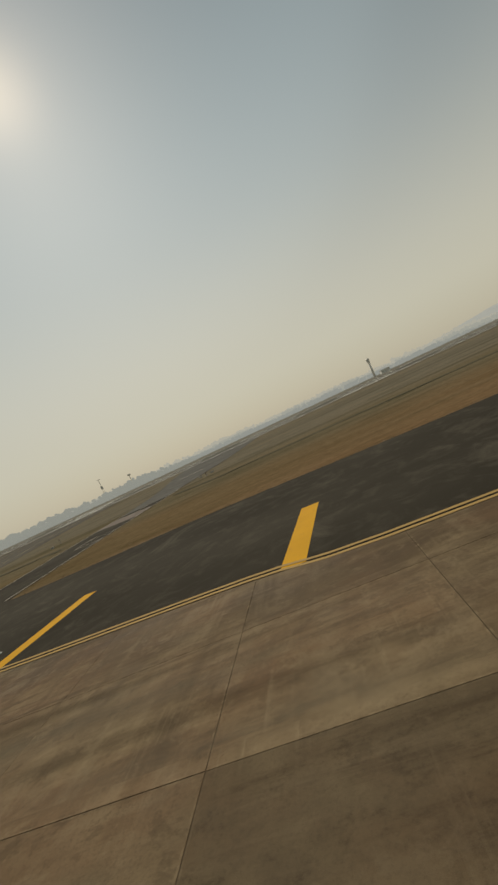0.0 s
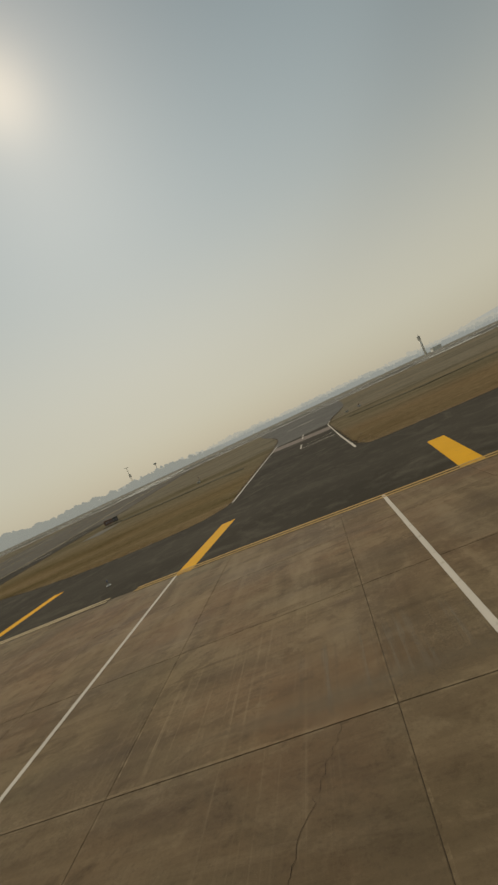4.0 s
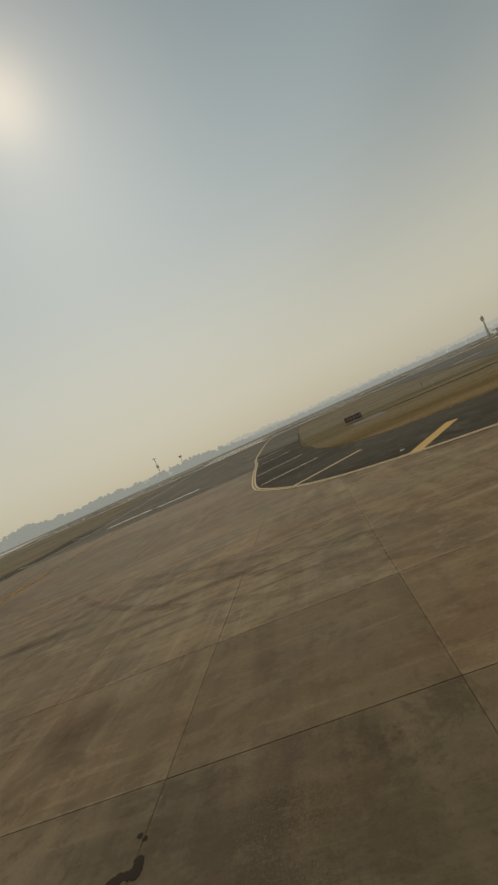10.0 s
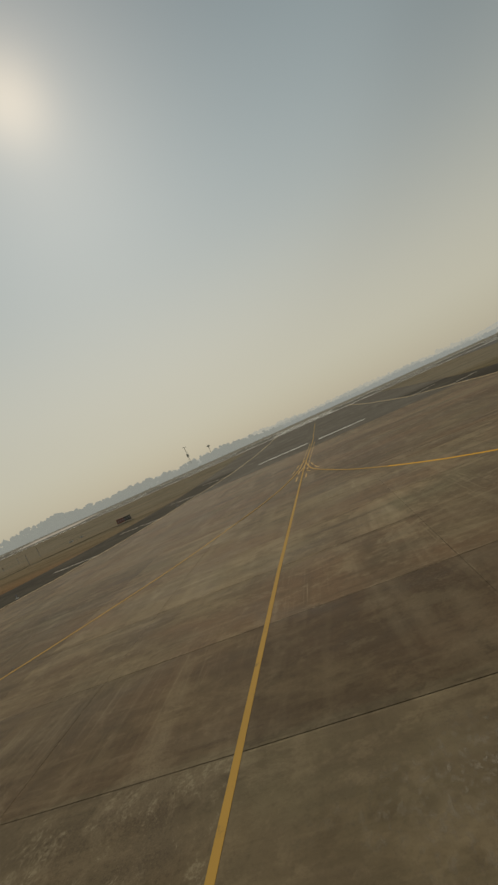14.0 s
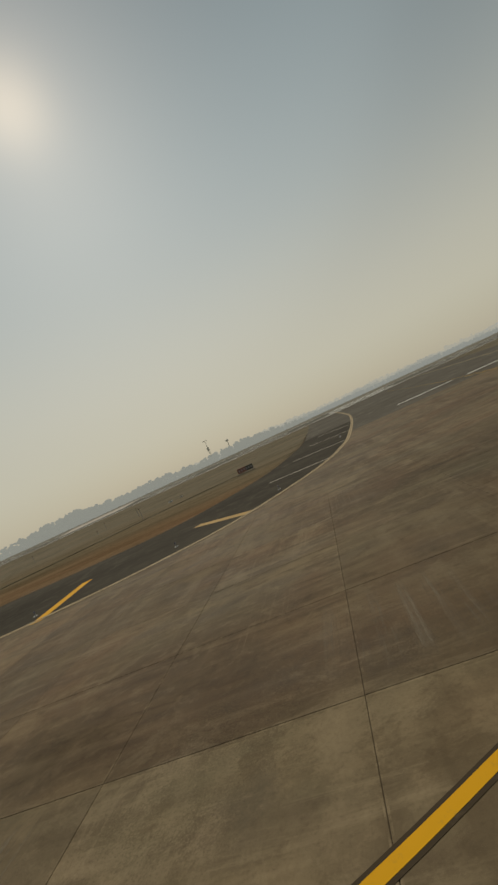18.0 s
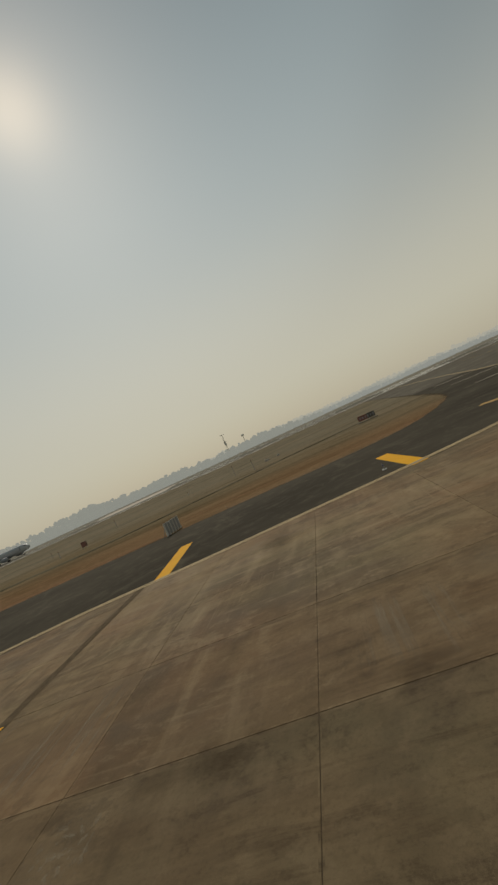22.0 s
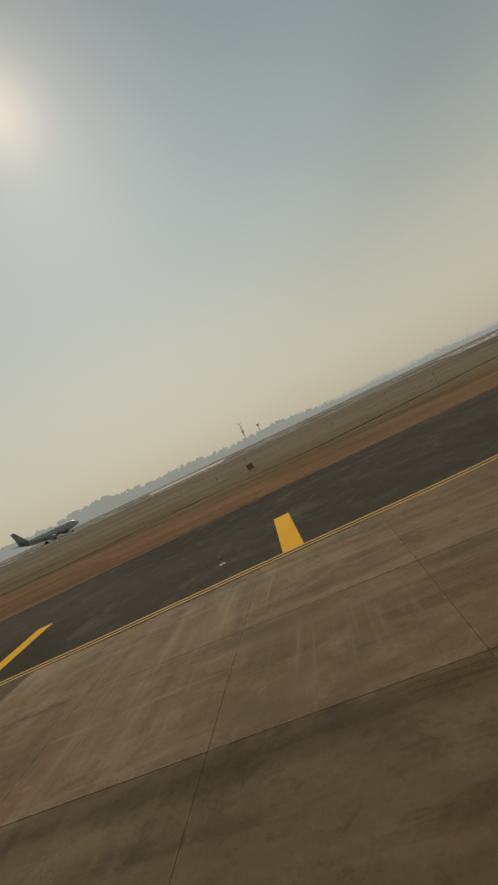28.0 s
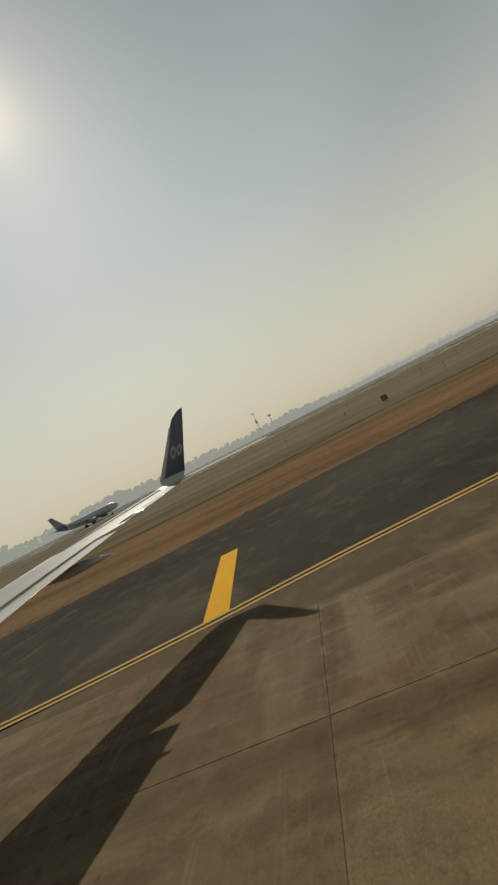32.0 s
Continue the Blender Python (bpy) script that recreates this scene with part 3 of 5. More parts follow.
cross_line(42.0, -18.2, 8, 0.07, WHITE, "white line across the concrete taxiway")

# turning lines into the crossing
TURN_A = smooth_line([(84, -0.2), (88, -2.0), (91.3, -3.9), (93.85, -5.42), (96.7, -7.42), (99.95, -10.05), (103.85, -13.95), (107.8, -18.85), (110.35, -23.2), (112.7, -28.5), (114.2, -33), (115.6, -38.5), (116.3, -46)], 0.7)
TURN_B = smooth_line([(149, -0.3), (143, -2.9), (139.3, -4.9), (137.8, -5.9), (136.1, -7.0), (135, -7.85), (133.85, -8.75), (132.4, -10.05), (130.4, -11.95), (128.2, -14.3), (125.3, -18.2), (122.8, -22.2), (119.1, -30.4), (117.3, -38), (116.4, -48)], 0.7)
STRAIGHT = [Vector((116.9, 6)), Vector((116.8, -14)), Vector((116.4, -40)), Vector((115.5, -72)), Vector((113.8, -150))]
for line, label in ((TURN_A, "yellow guide line curving into the crossing"), (TURN_B, "yellow guide line curving out of the crossing")):
    k = next(i for i, p in enumerate(line) if p.y < (-14 if line is TURN_A else -9))
    marking("guide_line_border", ribbon(bmesh.new(), line[: k + 1], 0.165 if line is TURN_A else 0.145, 0.0, 0.003), DULL, "black border under a yellow guide line", group="guide lines")
    marking("guide_line", ribbon(bmesh.new(), line[: k + 1], 0.095 if line is TURN_A else 0.088, 0.003, 0.003), FRESH_YELLOW if line is TURN_A else YELLOW, label, group="guide lines")
    far = next(i for i, p in enumerate(line) if p.y < -24)
    marking("guide_line", ribbon(bmesh.new(), line[k : far + 1], 0.088, 0.002, 0.003), WORN_YELLOW if line is TURN_A else DULL_YELLOW, "worn " + label, group="guide lines")
    marking("guide_line", ribbon(bmesh.new(), line[far:], 0.075, 0.002, 0.003), DULL_YELLOW, "faded " + label, group="guide lines")
marking("guide_line", ribbon(bmesh.new(), STRAIGHT, 0.07, 0.001, 0.003), DULL_YELLOW, "faded yellow guide line straight across the crossing", group="guide lines")
for line, a, b in ((TURN_A, 0.84, 1.0), (TURN_B, 0.84, 1.0), (smooth_line(STRAIGHT, 0.7), 0.26, 0.5)):
    n = len(line)
    for side in (-0.42, 0.42):
        i = int(a * n)
        while i + 3 < int(b * n):
            marking("guide_dash", ribbon(bmesh.new(), line[i : i + 4], 0.07, 0.003, 0.003, side), LINE_YELLOW, "short yellow dash beside a guide line", group="guide dashes")
            i += 5


def dash_row(x, y_edge, y_first):
    r = random.Random(int(x))
    line = [Vector((x + r.uniform(-0.02, 0.02), y)) for y in np.linspace(y_edge, -10.2, 13)]
    bm = bmesh.new()
    rows = [[bm.verts.new((p.x + s * r.uniform(0.2, 0.27), p.y, 0.002)) for s in (-1, 1)] for p in line]
    for (p, q), (s, t) in zip(rows, rows[1:]):
        bm.faces.new((p, q, t, s))
    marking("worn_line", bm, TRACE, "dark brown uneven trace of a worn-off line", group="worn lines")
    for k in range(9):
        y = y_first + 1.81 * k
        marking("hold_dash_border", strip(x, y - 0.1, x, y + 1.0, 0.215, 0.002, 0.002), DULL, "black border round a yellow dash", group="holding line dashes")
        marking("hold_dash", strip(x, y, x, y + 0.9, 0.135, 0.004, 0.003), FRESH_YELLOW, "yellow dash of a holding line across concrete", group="holding line dashes")


dash_row(58.84, -19.6, -10.1)
dash_row(176.32, -20.8, -10.29)

for x0, x1, y in ((105.6, 114.2, -75.5), (116.4, 126.0, -77.0)):
    marking("crossing_dash", strip(x0, y, x1, y, 0.5, 0.0, 0.005), BRIGHT, "white dash across the far end of the crossing", group="crossing dashes")
ROAD_LINES = ([(42.1, -33.5), (42.1, -60), (42.0, -84)], [(31.4, -34.3), (31.5, -50), (31.4, -80), (30.6, -88)], [(36.4, -54.4), (31.9, -53.4)], [(36.45, -54.4), (36.45, -61)], [(36.4, -72), (36.4, -83)], [(41.0, -120.5), (33.3, -122)])
for pts in ROAD_LINES:
    marking("road_line", ribbon(bmesh.new(), [Vector(p) for p in pts], 0.09 if pts[0][1] > -100 else 0.4, -0.012, 0.005), WHITE, "white line painted on the asphalt side road", group="side road lines")
for k in range(7):
    marking("road_dash", strip(35.6 - 0.55 * k, -58.2, 35.3 - 0.55 * k, -58.15, 0.12, -0.012, 0.005), WHITE, "short white dash across the side road", group="side road dashes")
for k in range(-6, 12):
    x = 104 + 50 * k
    marking("runway_dash", strip(x, -201, x + 29, -201, 0.9, -0.01, 0.006), BRIGHT, "white dash of the runway centre line", group="runway dashes")
for y in (-190.0, -212.0):
    marking("aiming_block", strip(104, y, 133, y, 1.6, -0.01, 0.005), BRIGHT, "broad white aiming block painted on the runway", group="aiming blocks")
marking("touchdown_bar", strip(-18, -184.5, -41, -184.5, 1.3, -0.01, 0.005), BRIGHT, "broad white bar painted on the runway", group="touchdown bars")
for y in (-180.2, -222.6):
    marking("runway_edge_line", strip(-1500, y, 1500, y, 0.9, -0.01, 0.006), BRIGHT, "white runway edge line", group="runway edge lines")

# painted boxes with strokes of a letter that runs out of sight
def painted_box(x, y, turn, size_u, size_v, strokes):
    m = pose(x, y, 0, 0, 0, turn)

    def quad(u0, v0, u1, v1, z):
        pts = [m @ Vector((u, v, 0)) for u, v in ((u0, v0), (u1, v0), (u1, v1), (u0, v1))]
        return slab([(p.x, p.y) for p in pts], z, z + 0.003)

    base = tagged(link("painted_panel", quad(0, 0, size_u, size_v, 0.0), BLACK), "dark painted panel with a yellow border on concrete", "marking", "painted panels", "structure")
    w = 0.11
    for q in ((0, 0, size_u, w), (0, size_v - w, size_u, size_v), (0, w, w, size_v - w), (size_u - w, w, size_u, size_v - w)):
        link("panel_border", quad(*q, 0.003), YELLOW, base, "yellow border stripe")
    for q in strokes:
        link("panel_stroke", quad(*q, 0.003), YELLOW, base, "broad yellow painted stroke")
    return base


painted_box(150.55, -4.95, 14.7, 4.6, 4.0, ((0.55, 0.6, 3.6, 0.88), (0.55, 0.88, 0.9, 3.2)))
painted_box(75.15, -3.43, -12.0, 4.6, 4.0, ((0.9, 0.75, 3.9, 1.03), (0.9, 1.03, 1.25, 3.2)))

# oil ring, patches and cracks


def stain(points, radius, seed):
    r = random.Random(seed)
    bm = bmesh.new()
    for i, (x, y) in enumerate(smooth_line(points, 0.06)):
        ring = []
        q = radius * r.uniform(0.7, 1.25)
        for k in range(9):
            a = k * 2 * math.pi / 9
            rr = q * r.uniform(0.75, 1.2)
            ring.append(bm.verts.new((x + rr * math.cos(a), y + rr * math.sin(a), 0.0012 + 0.00003 * i)))
        bm.faces.new(ring)
    return bm


tagged(link("oil_stain", stain([(87.43, -5.02), (87.36, -4.85), (87.62, -4.84), (87.78, -4.72), (87.8, -4.55), (87.66, -4.38), (87.5, -4.3), (87.42, -4.2)], 0.075, 1), OIL), "dark curled oil stain on the concrete", "stain", kind="structure")
tagged(link("oil_stain", stain([(87.55, -5.36), (87.45, -5.3)], 0.04, 2), OIL), "small dark oil spot on the concrete", "stain", kind="structure")
tagged(link("oil_stain", stain([(126.72, -4.6), (126.63, -4.72), (126.6, -4.78)], 0.07, 3), OIL), "dark oil spot on the concrete", "stain", kind="structure")


def crack(points, seed, wide):
    r = random.Random(seed)
    line = [p + Vector((r.gauss(0, 0.022), r.gauss(0, 0.012))) for p in smooth_line(points, 0.08)]
    bm = bmesh.new()
    width = 0.004
    rows = []
    for p in line:
        width = wide * min(0.007, max(0.0015, width / wide + r.uniform(-0.004, 0.004)))
        rows.append([bm.verts.new((p.x + s * width, p.y, 0.0014)) for s in (-1, 1)])
    for (p, q), (s, t) in zip(rows, rows[1:]):
        bm.faces.new((p, q, t, s))
    return tagged(link("crack", bm, JOINT), "thin dark jagged crack across a slab", "crack", "pavement cracks", "structure")


for n, q in enumerate((((35.0, -6.2), (35.15, -5.8), (35.41, -5.2), (35.7, -4.5), (35.9, -3.4)), ((112.0, -5.3), (112.3, -5.0), (112.5, -4.75), (112.85, -4.2), (113.1, -3.2)),
                       ((127.15, -6.36), (127.34, -5.67), (127.55, -5.15), (127.71, -4.63), (127.9, -4.4), (128.03, -4.1), (128.02, -3.2)),
                       ((92.0, -5.6), (92.35, -5.0), (92.8, -4.4), (93.2, -3.6)), ((199.3, -6.4), (199.0, -8.1), (199.4, -9.8)))):
    crack(q, n, (0.45, 0.7, 1.6, 0.8, 0.5)[n])

# dusty tyre tracks across the turn
TRACKS = (((129.3, -11.3), (128.55, -9.1), (128.07, -7.75), (127.68, -6.94), (127.4, -6.4)), ((128.6, -11.4), (127.81, -9.2), (127.36, -8.0), (126.99, -7.17), (126.8, -6.65)),
          ((129.9, -17.5), (129.86, -14.9), (129.5, -13.0)), ((129.1, -10.3), (128.98, -9.1), (129.05, -8.0)))
for k, line in enumerate(TRACKS):
    marking("tyre_track", ribbon(bmesh.new(), smooth_line(line, 0.4), 0.12 if k < 3 else 0.04, 0.0, 0.001 + 0.0006 * k), TYRE_DUST, "faint pale tyre track curving over the concrete", "track", "tyre tracks")

# stains, worn bands and scuffs
layer = 0.0


def smear(name, x0, y0, x1, y1, material, label, turn=0.0):
    """A film on the slabs, under the paint; it runs from x0, y0 to x1, y1 before it is turned."""
    global layer
    layer += 0.00002
    u, v = abs(x1 - x0) / 2, abs(y1 - y0) / 2
    bm = bmesh.new()
    bm.faces.new([bm.verts.new(p) for p in ((-u, -v, 0), (u, -v, 0), (u, v, 0), (-u, v, 0))])
    ob = link(name, bm, material)
    ob.matrix_world = pose((x0 + x1) / 2, (y0 + y1) / 2, -0.0009 + layer, 0, 0, turn)
    return tagged(ob, label, "stain", "stains on the slabs", "structure")


for q in ((163.4, -7.3, 166.0, -5.9), (166.2, -6.9, 170.2, -5.5), (151.6, -10.2, 155.4, -6.7), (145.6, -9.2, 150.0, -6.4),
          (88.6, -10.4, 92.3, -7.0), (72.2, -17, 75.0, -10.8), (75.6, -16.6, 78.4, -13.2), (105.4, -9.2, 110.0, -6.4), (24.0, -6.2, 27.4, -3.6), (167.0, -22.0, 169.6, -15.4), (56.8, -9.8, 59.2, -7.8)):
    smear("dark_stain", *q, OILY, "dark brown oily stain on the concrete slabs")
for q in ((125.5, -10.4, 134.6, -6.45), (156.2, -10.4, 160.4, -6.45)):
    smear("dark_patch", *q, TARRED, "darkened patch of slab with straight edges")
for q in ((193.0, -6.75, 217.0, -5.2), (213.0, -6.6, 240.0, -5.3), (-7.0, -7.95, 14.0, -7.0), (10.0, -8.0, 31.0, -7.05), (-4.0, -9.9, 20.0, -9.2), (84, -16.0, 96, -14.6), (93, -18.0, 104, -16.0)):
    smear("wheel_band", *q, BAND, "dark band worn along the lane by wheels")
for q in ((-7.0, -7.15, 14.0, -5.9), (11.0, -7.2, 32.0, -6.1), (-6.0, -9.3, 22.0, -7.9), (30.0, -7.4, 40.0, -6.2), (196.0, -10.6, 214.0, -9.6), (179.0, -15.6, 187.0, -12.6), (160.0, -19.0, 176.0, -17.5)):
    smear("pale_band", *q, PALE_BAND, "pale band worn along the lane")
for q in ((96.6, -10.5, 100.8, -9.3), (152.6, -6.5, 155.0, -4.4), (161.2, -11.0, 163.4, -8.4), (67.0, -11.0, 68.6, -5.0), (59.5, -6.2, 63.5, -3.4), (20.2, -6.0, 21.4, -3.8), (142.2, -6.3, 143.6, -3.8), (-0.2, -7.6, 3.4, -6.1)):
    smear("pale_wash", *q, WASH, "pale cement wash on the concrete slabs")
for q in ((170.6, -10.5, 175.0, -6.5), (175.0, -11.0, 178.8, -6.4), (162.8, -9.9, 166.2, -6.5), (146.6, -6.4, 149.6, -4.2), (137.8, -10.4, 142.6, -6.4), (206.6, -11.6, 212.0, -6.7), (199.6, -10.4, 206.0, -6.4), (26.2, -16.6, 28.4, -11.4),
          (31.8, -8.8, 36.4, -6.3), (211.6, -10.4, 222.6, -6.5), (222.0, -10.4, 230.0, -6.6), (176.8, -14.6, 181.6, -10.6), (190.0, -10.2, 198.0, -6.6)):
    smear("scuff_marks", *q, SCUFF, "pale scuffs running across the lane")
for q in ((181.4, -6.2, 187.8, -2.8), (169.6, -6.4, 171.6, -4.0), (177.0, -6.4, 181.8, -3.4), (102.6, -6.0, 107.0, -3.0), (110.0, -6.0, 116.0, -3.4)):
    smear("flaked_patch", *q, FLAKES, "patch of slab with its cement skin flaked off")
RUBBER_LINES = (((96, -22.4), (91.7, -19.3), (87.5, -16.9), (84.1, -14.8), (79, -12.6)), ((95, -20.2), (88.9, -16.2), (84, -12.4), (79, -9.8)), ((101, -25), (95, -18.4), (89, -13.8), (83, -10.6)), ((134, -20), (131.6, -14), (130.4, -10), (130, -7)))
for k, line in enumerate(RUBBER_LINES):
    marking("rubber_track", ribbon(bmesh.new(), smooth_line(line, 0.5), 0.22, -0.0006 + 0.0001 * k, 0.0004), RUBBER, "dark rubber track curving over the concrete", "track", "rubber tracks")

# ---------------------------------------------------------------- materials of the things
PANEL_WHITE = plain("aged_white_paint", (0.4, 0.4, 0.385), 0.28, 0.0, 0.06, 0.6)
PANEL_GREY = plain("grey_paint", (0.27, 0.27, 0.265), 0.4, 0.0, 0.08, 0.8)
NAVY = plain("navy_paint", (0.075, 0.078, 0.135), 0.35, 0.0, 0.1, 1.0)
PALE_MARK = plain("pale_grey_mark", (0.3, 0.3, 0.32), 0.5)
DARK = plain("dark_rubber", (0.025, 0.025, 0.026), 0.8)
SIGN_RED = plain("weathered_red_sign", (0.24, 0.105, 0.085), 0.7, 0.0, 0.2, 4.0)
BOARD = plain("pale_galvanised_sheet", (0.62, 0.6, 0.55), 0.85, 0.0, 0.15, 4.0)
SIGN_BROWN = plain("weathered_brown_sign", (0.2, 0.125, 0.095), 0.8, 0.0, 0.2, 3.0)
SIGN_BLACK = plain("weathered_black_sign", (0.1, 0.092, 0.08), 0.7, 0.0, 0.2, 4.0)
PLASTER = plain("pale_concrete", (0.145, 0.13, 0.105), 0.85, 0.0, 0.15, 1.0)
STEEL = plain("galvanised_steel", (0.3, 0.3, 0.3), 0.5, 0.4, 0.15, 5.0)
AIRCRAFT = plain("airframe_paint", (0.38, 0.39, 0.4), 0.4, 0.0, 0.04, 0.4)
FAR_STEEL = plain("pale_far_steel", (0.6, 0.58, 0.52), 0.6, 0.0, 0.1, 0.3)
FAR_WALL = plain("far_white_wall", (0.82, 0.79, 0.72), 0.8, 0.0, 0.08, 0.2)
TAIL_BLUE = plain("dull_blue_paint", (0.12, 0.15, 0.19), 0.5, 0.0, 0.05, 0.4)
AIRCRAFT_LOW = plain("airframe_grey_paint", (0.22, 0.235, 0.25), 0.45, 0.0, 0.05, 0.4)


def loft(rings, caps=True):
    """A skin over rings of points, each ring with the same count."""
    bm = bmesh.new()
    vs = [[bm.verts.new(p) for p in ring] for ring in rings]
    n = len(vs[0])
    for a, b in zip(vs, vs[1:]):
        for i in range(n):
            j = (i + 1) % n
            bm.faces.new((a[i], a[j], b[j], b[i]))
    if caps:
        bm.faces.new(vs[0][::-1])
        bm.faces.new(vs[-1])
    bmesh.ops.recalc_face_normals(bm, faces=bm.faces)
    return bm


def airfoil(le, te, thick, n=8, lean=None):
    """A closed airfoil ring between a leading and a trailing point; lean: the way of its thickness."""
    le, te = Vector(le), Vector(te)
    up = Vector(lean or (0, 0, 1)).normalized()
    top, low = [], []
    for i in range(n + 1):
        t = 0.5 - 0.5 * math.cos(math.pi * i / n)
        h = thick * 2.6 * (0.2969 * math.sqrt(t) - 0.126 * t - 0.3516 * t ** 2 + 0.2843 * t ** 3 - 0.1036 * t ** 4) * 1.9
        p = le.lerp(te, t)
        top.append(p + up * h * 0.55)
        low.append(p - up * h * 0.45)
    return top + low[-2:0:-1]


# ---------------------------------------------------------------- airliner on the runway
def airliner(x_nose, y):
    base = empty("airliner", x_nose, y, 0.0, 0.0)
    tagged(base, "pale grey twin-engine airliner rolling level on the runway", "airplane")
    n, R0, zc = 20, 1.98, 3.75
    prof = ((0.0, 0.05, -0.35), (0.4, 0.62, -0.3), (1.2, 1.12, -0.2), (2.5, 1.6, -0.08), (4.2, 1.9, 0), (6.5, R0, 0), (24, R0, 0), (28, 1.82, 0.16), (31.5, 1.38, 0.55), (34.5, 0.85, 0.95), (37.0, 0.4, 1.2), (38.3, 0.15, 1.3))
    rings = [[(x, r * math.cos(2 * math.pi * k / n), zc + dz + r * 1.03 * math.sin(2 * math.pi * k / n)) for k in range(n)] for x, r, dz in prof]
    part("fuselage", loft(rings), AIRCRAFT, base, "pale grey fuselage", True)
    belly = [[(x, 1.5 * s * math.cos(2 * math.pi * k / n), 2.2 + 0.75 * s * math.sin(2 * math.pi * k / n)) for k in range(n)] for x, s in ((11.0, 0.1), (12.5, 0.8), (14.5, 1.0), (20, 1.0), (22.5, 0.7), (24, 0.1))]
    part("belly_fairing", loft(belly), AIRCRAFT_LOW, base, "", True)
    for side in (-1, 1):
        w = [airfoil((11.8, side * 1.0, 2.6), (18.4, side * 1.0, 2.5), 0.75), airfoil((14.6, side * 6.4, 3.05), (18.7, side * 6.4, 3.0), 0.42), airfoil((19.6, side * 16.2, 4.1), (21.2, side * 16.2, 4.05), 0.18)]
        part("wing", loft(w), AIRCRAFT_LOW, base, "grey swept wing", True)
        tip = [airfoil((19.6, side * 16.2, 4.1), (21.2, side * 16.2, 4.05), 0.16, lean=(0, -side, 1)), airfoil((20.6, side * 16.75, 4.9), (21.8, side * 16.75, 4.9), 0.1, lean=(0, side, 0.1)), airfoil((21.9, side * 17.0, 6.4), (22.5, side * 17.0, 6.4), 0.06, lean=(0, side, 0.1))]
        part("winglet", loft(tip), NAVY, base, "dark upturned wing tip", True)
        prof_e = ((0.0, 0.86), (0.25, 1.02), (1.2, 1.12), (2.6, 1.05), (3.6, 0.8), (4.4, 0.5))
        eng = [[(10.8 + x, side * 5.75 + r * math.cos(2 * math.pi * k / 16), 1.75 + r * math.sin(2 * math.pi * k / 16)) for k in range(16)] for x, r in prof_e]
        part("engine", loft(eng), AIRCRAFT_LOW, base, "grey engine under the wing", True)
        pyl = [airfoil((12.4, side * 5.75, 2.7), (16.0, side * 5.75, 2.5), 0.3, lean=(0, 1, 0)), airfoil((13.8, side * 5.75, 3.1), (16.8, side * 5.75, 3.1), 0.3, lean=(0, 1, 0))]
        part("pylon", loft(pyl), AIRCRAFT_LOW, base)
        stab = [airfoil((32.4, side * 0.6, 4.7), (36.4, side * 0.6, 4.7), 0.35), airfoil((35.7, side * 6.2, 5.2), (37.6, side * 6.2, 5.2), 0.14)]
        part("tailplane", loft(stab), AIRCRAFT, base, "", True)
        gear = part("main_gear", tube(bmesh.new(), (18.6, side * 3.8, 0.6), (18.4, side * 3.6, 2.9), 0.13, 0.16), STEEL, base, "steel landing gear leg")
        for dy in (-0.45, 0.45):
            part("tyre", tube(bmesh.new(), (18.6, side * 3.8 + dy - 0.2, 0.585), (18.6, side * 3.8 + dy + 0.2, 0.585), 0.585, 0.585, 18), DARK, gear, "black tyre")
    fin = [airfoil((28.6, 0, 5.2), (36.6, 0, 5.2), 0.5, lean=(0, 1, 0)), airfoil((31.2, 0, 6.4), (36.9, 0, 6.4), 0.4, lean=(0, 1, 0)), airfoil((36.2, 0, 12.3), (38.6, 0, 12.3), 0.2, lean=(0, 1, 0))]
    part("fin", loft(fin), AIRCRAFT_LOW, base, "tall grey tail fin", True)
    band = [[(x, r * 1.012 * math.cos(2 * math.pi * k / n), zc + dz + r * 1.042 * math.sin(2 * math.pi * k / n)) for k in range(n)] for x, r, dz in ((29.6, 1.63, 0.33), (31.5, 1.38, 0.55), (34.5, 0.85, 0.95), (36.4, 0.5, 1.14))]
    part("tail_band", loft(band), TAIL_BLUE, base, "dull blue paint round the tail", True)
    nose = part("nose_gear", tube(bmesh.new(), (5.2, 0, 0.4), (5.0, 0, 2.3), 0.08, 0.1), STEEL, base, "steel nose gear leg")
    for dy in (-0.28, 0.28):
        part("tyre", tube(bmesh.new(), (5.2, dy - 0.12, 0.38), (5.2, dy + 0.12, 0.38), 0.38, 0.38, 16), DARK, nose, "black tyre")
    for k in range(26):
        x = 6.8 + 0.86 * k
        part("cabin_window", box(bmesh.new(), (x, 1.93, zc + 0.28), (x + 0.24, 2.0, zc + 0.6)), PALE_MARK, base)
    for x in (4.6, 27.0):
        part("cabin_door", box(bmesh.new(), (x, 1.86 if x < 10 else 1.8, zc - 0.5), (x + 0.8, 1.96 if x < 10 else 1.9, zc + 1.2)), AIRCRAFT_LOW, base)
    for s in (-0.7, -0.05):
        part("cockpit_window", box(bmesh.new(), (1.75 + s * 0.3, 0.95 if s > -0.5 else 0.6, zc + 0.62), (2.45 + s * 0.3, 1.5 if s > -0.5 else 1.2, zc + 0.98), 0.03), SIGN_BLACK, base)
    return base


airliner(328, -203)


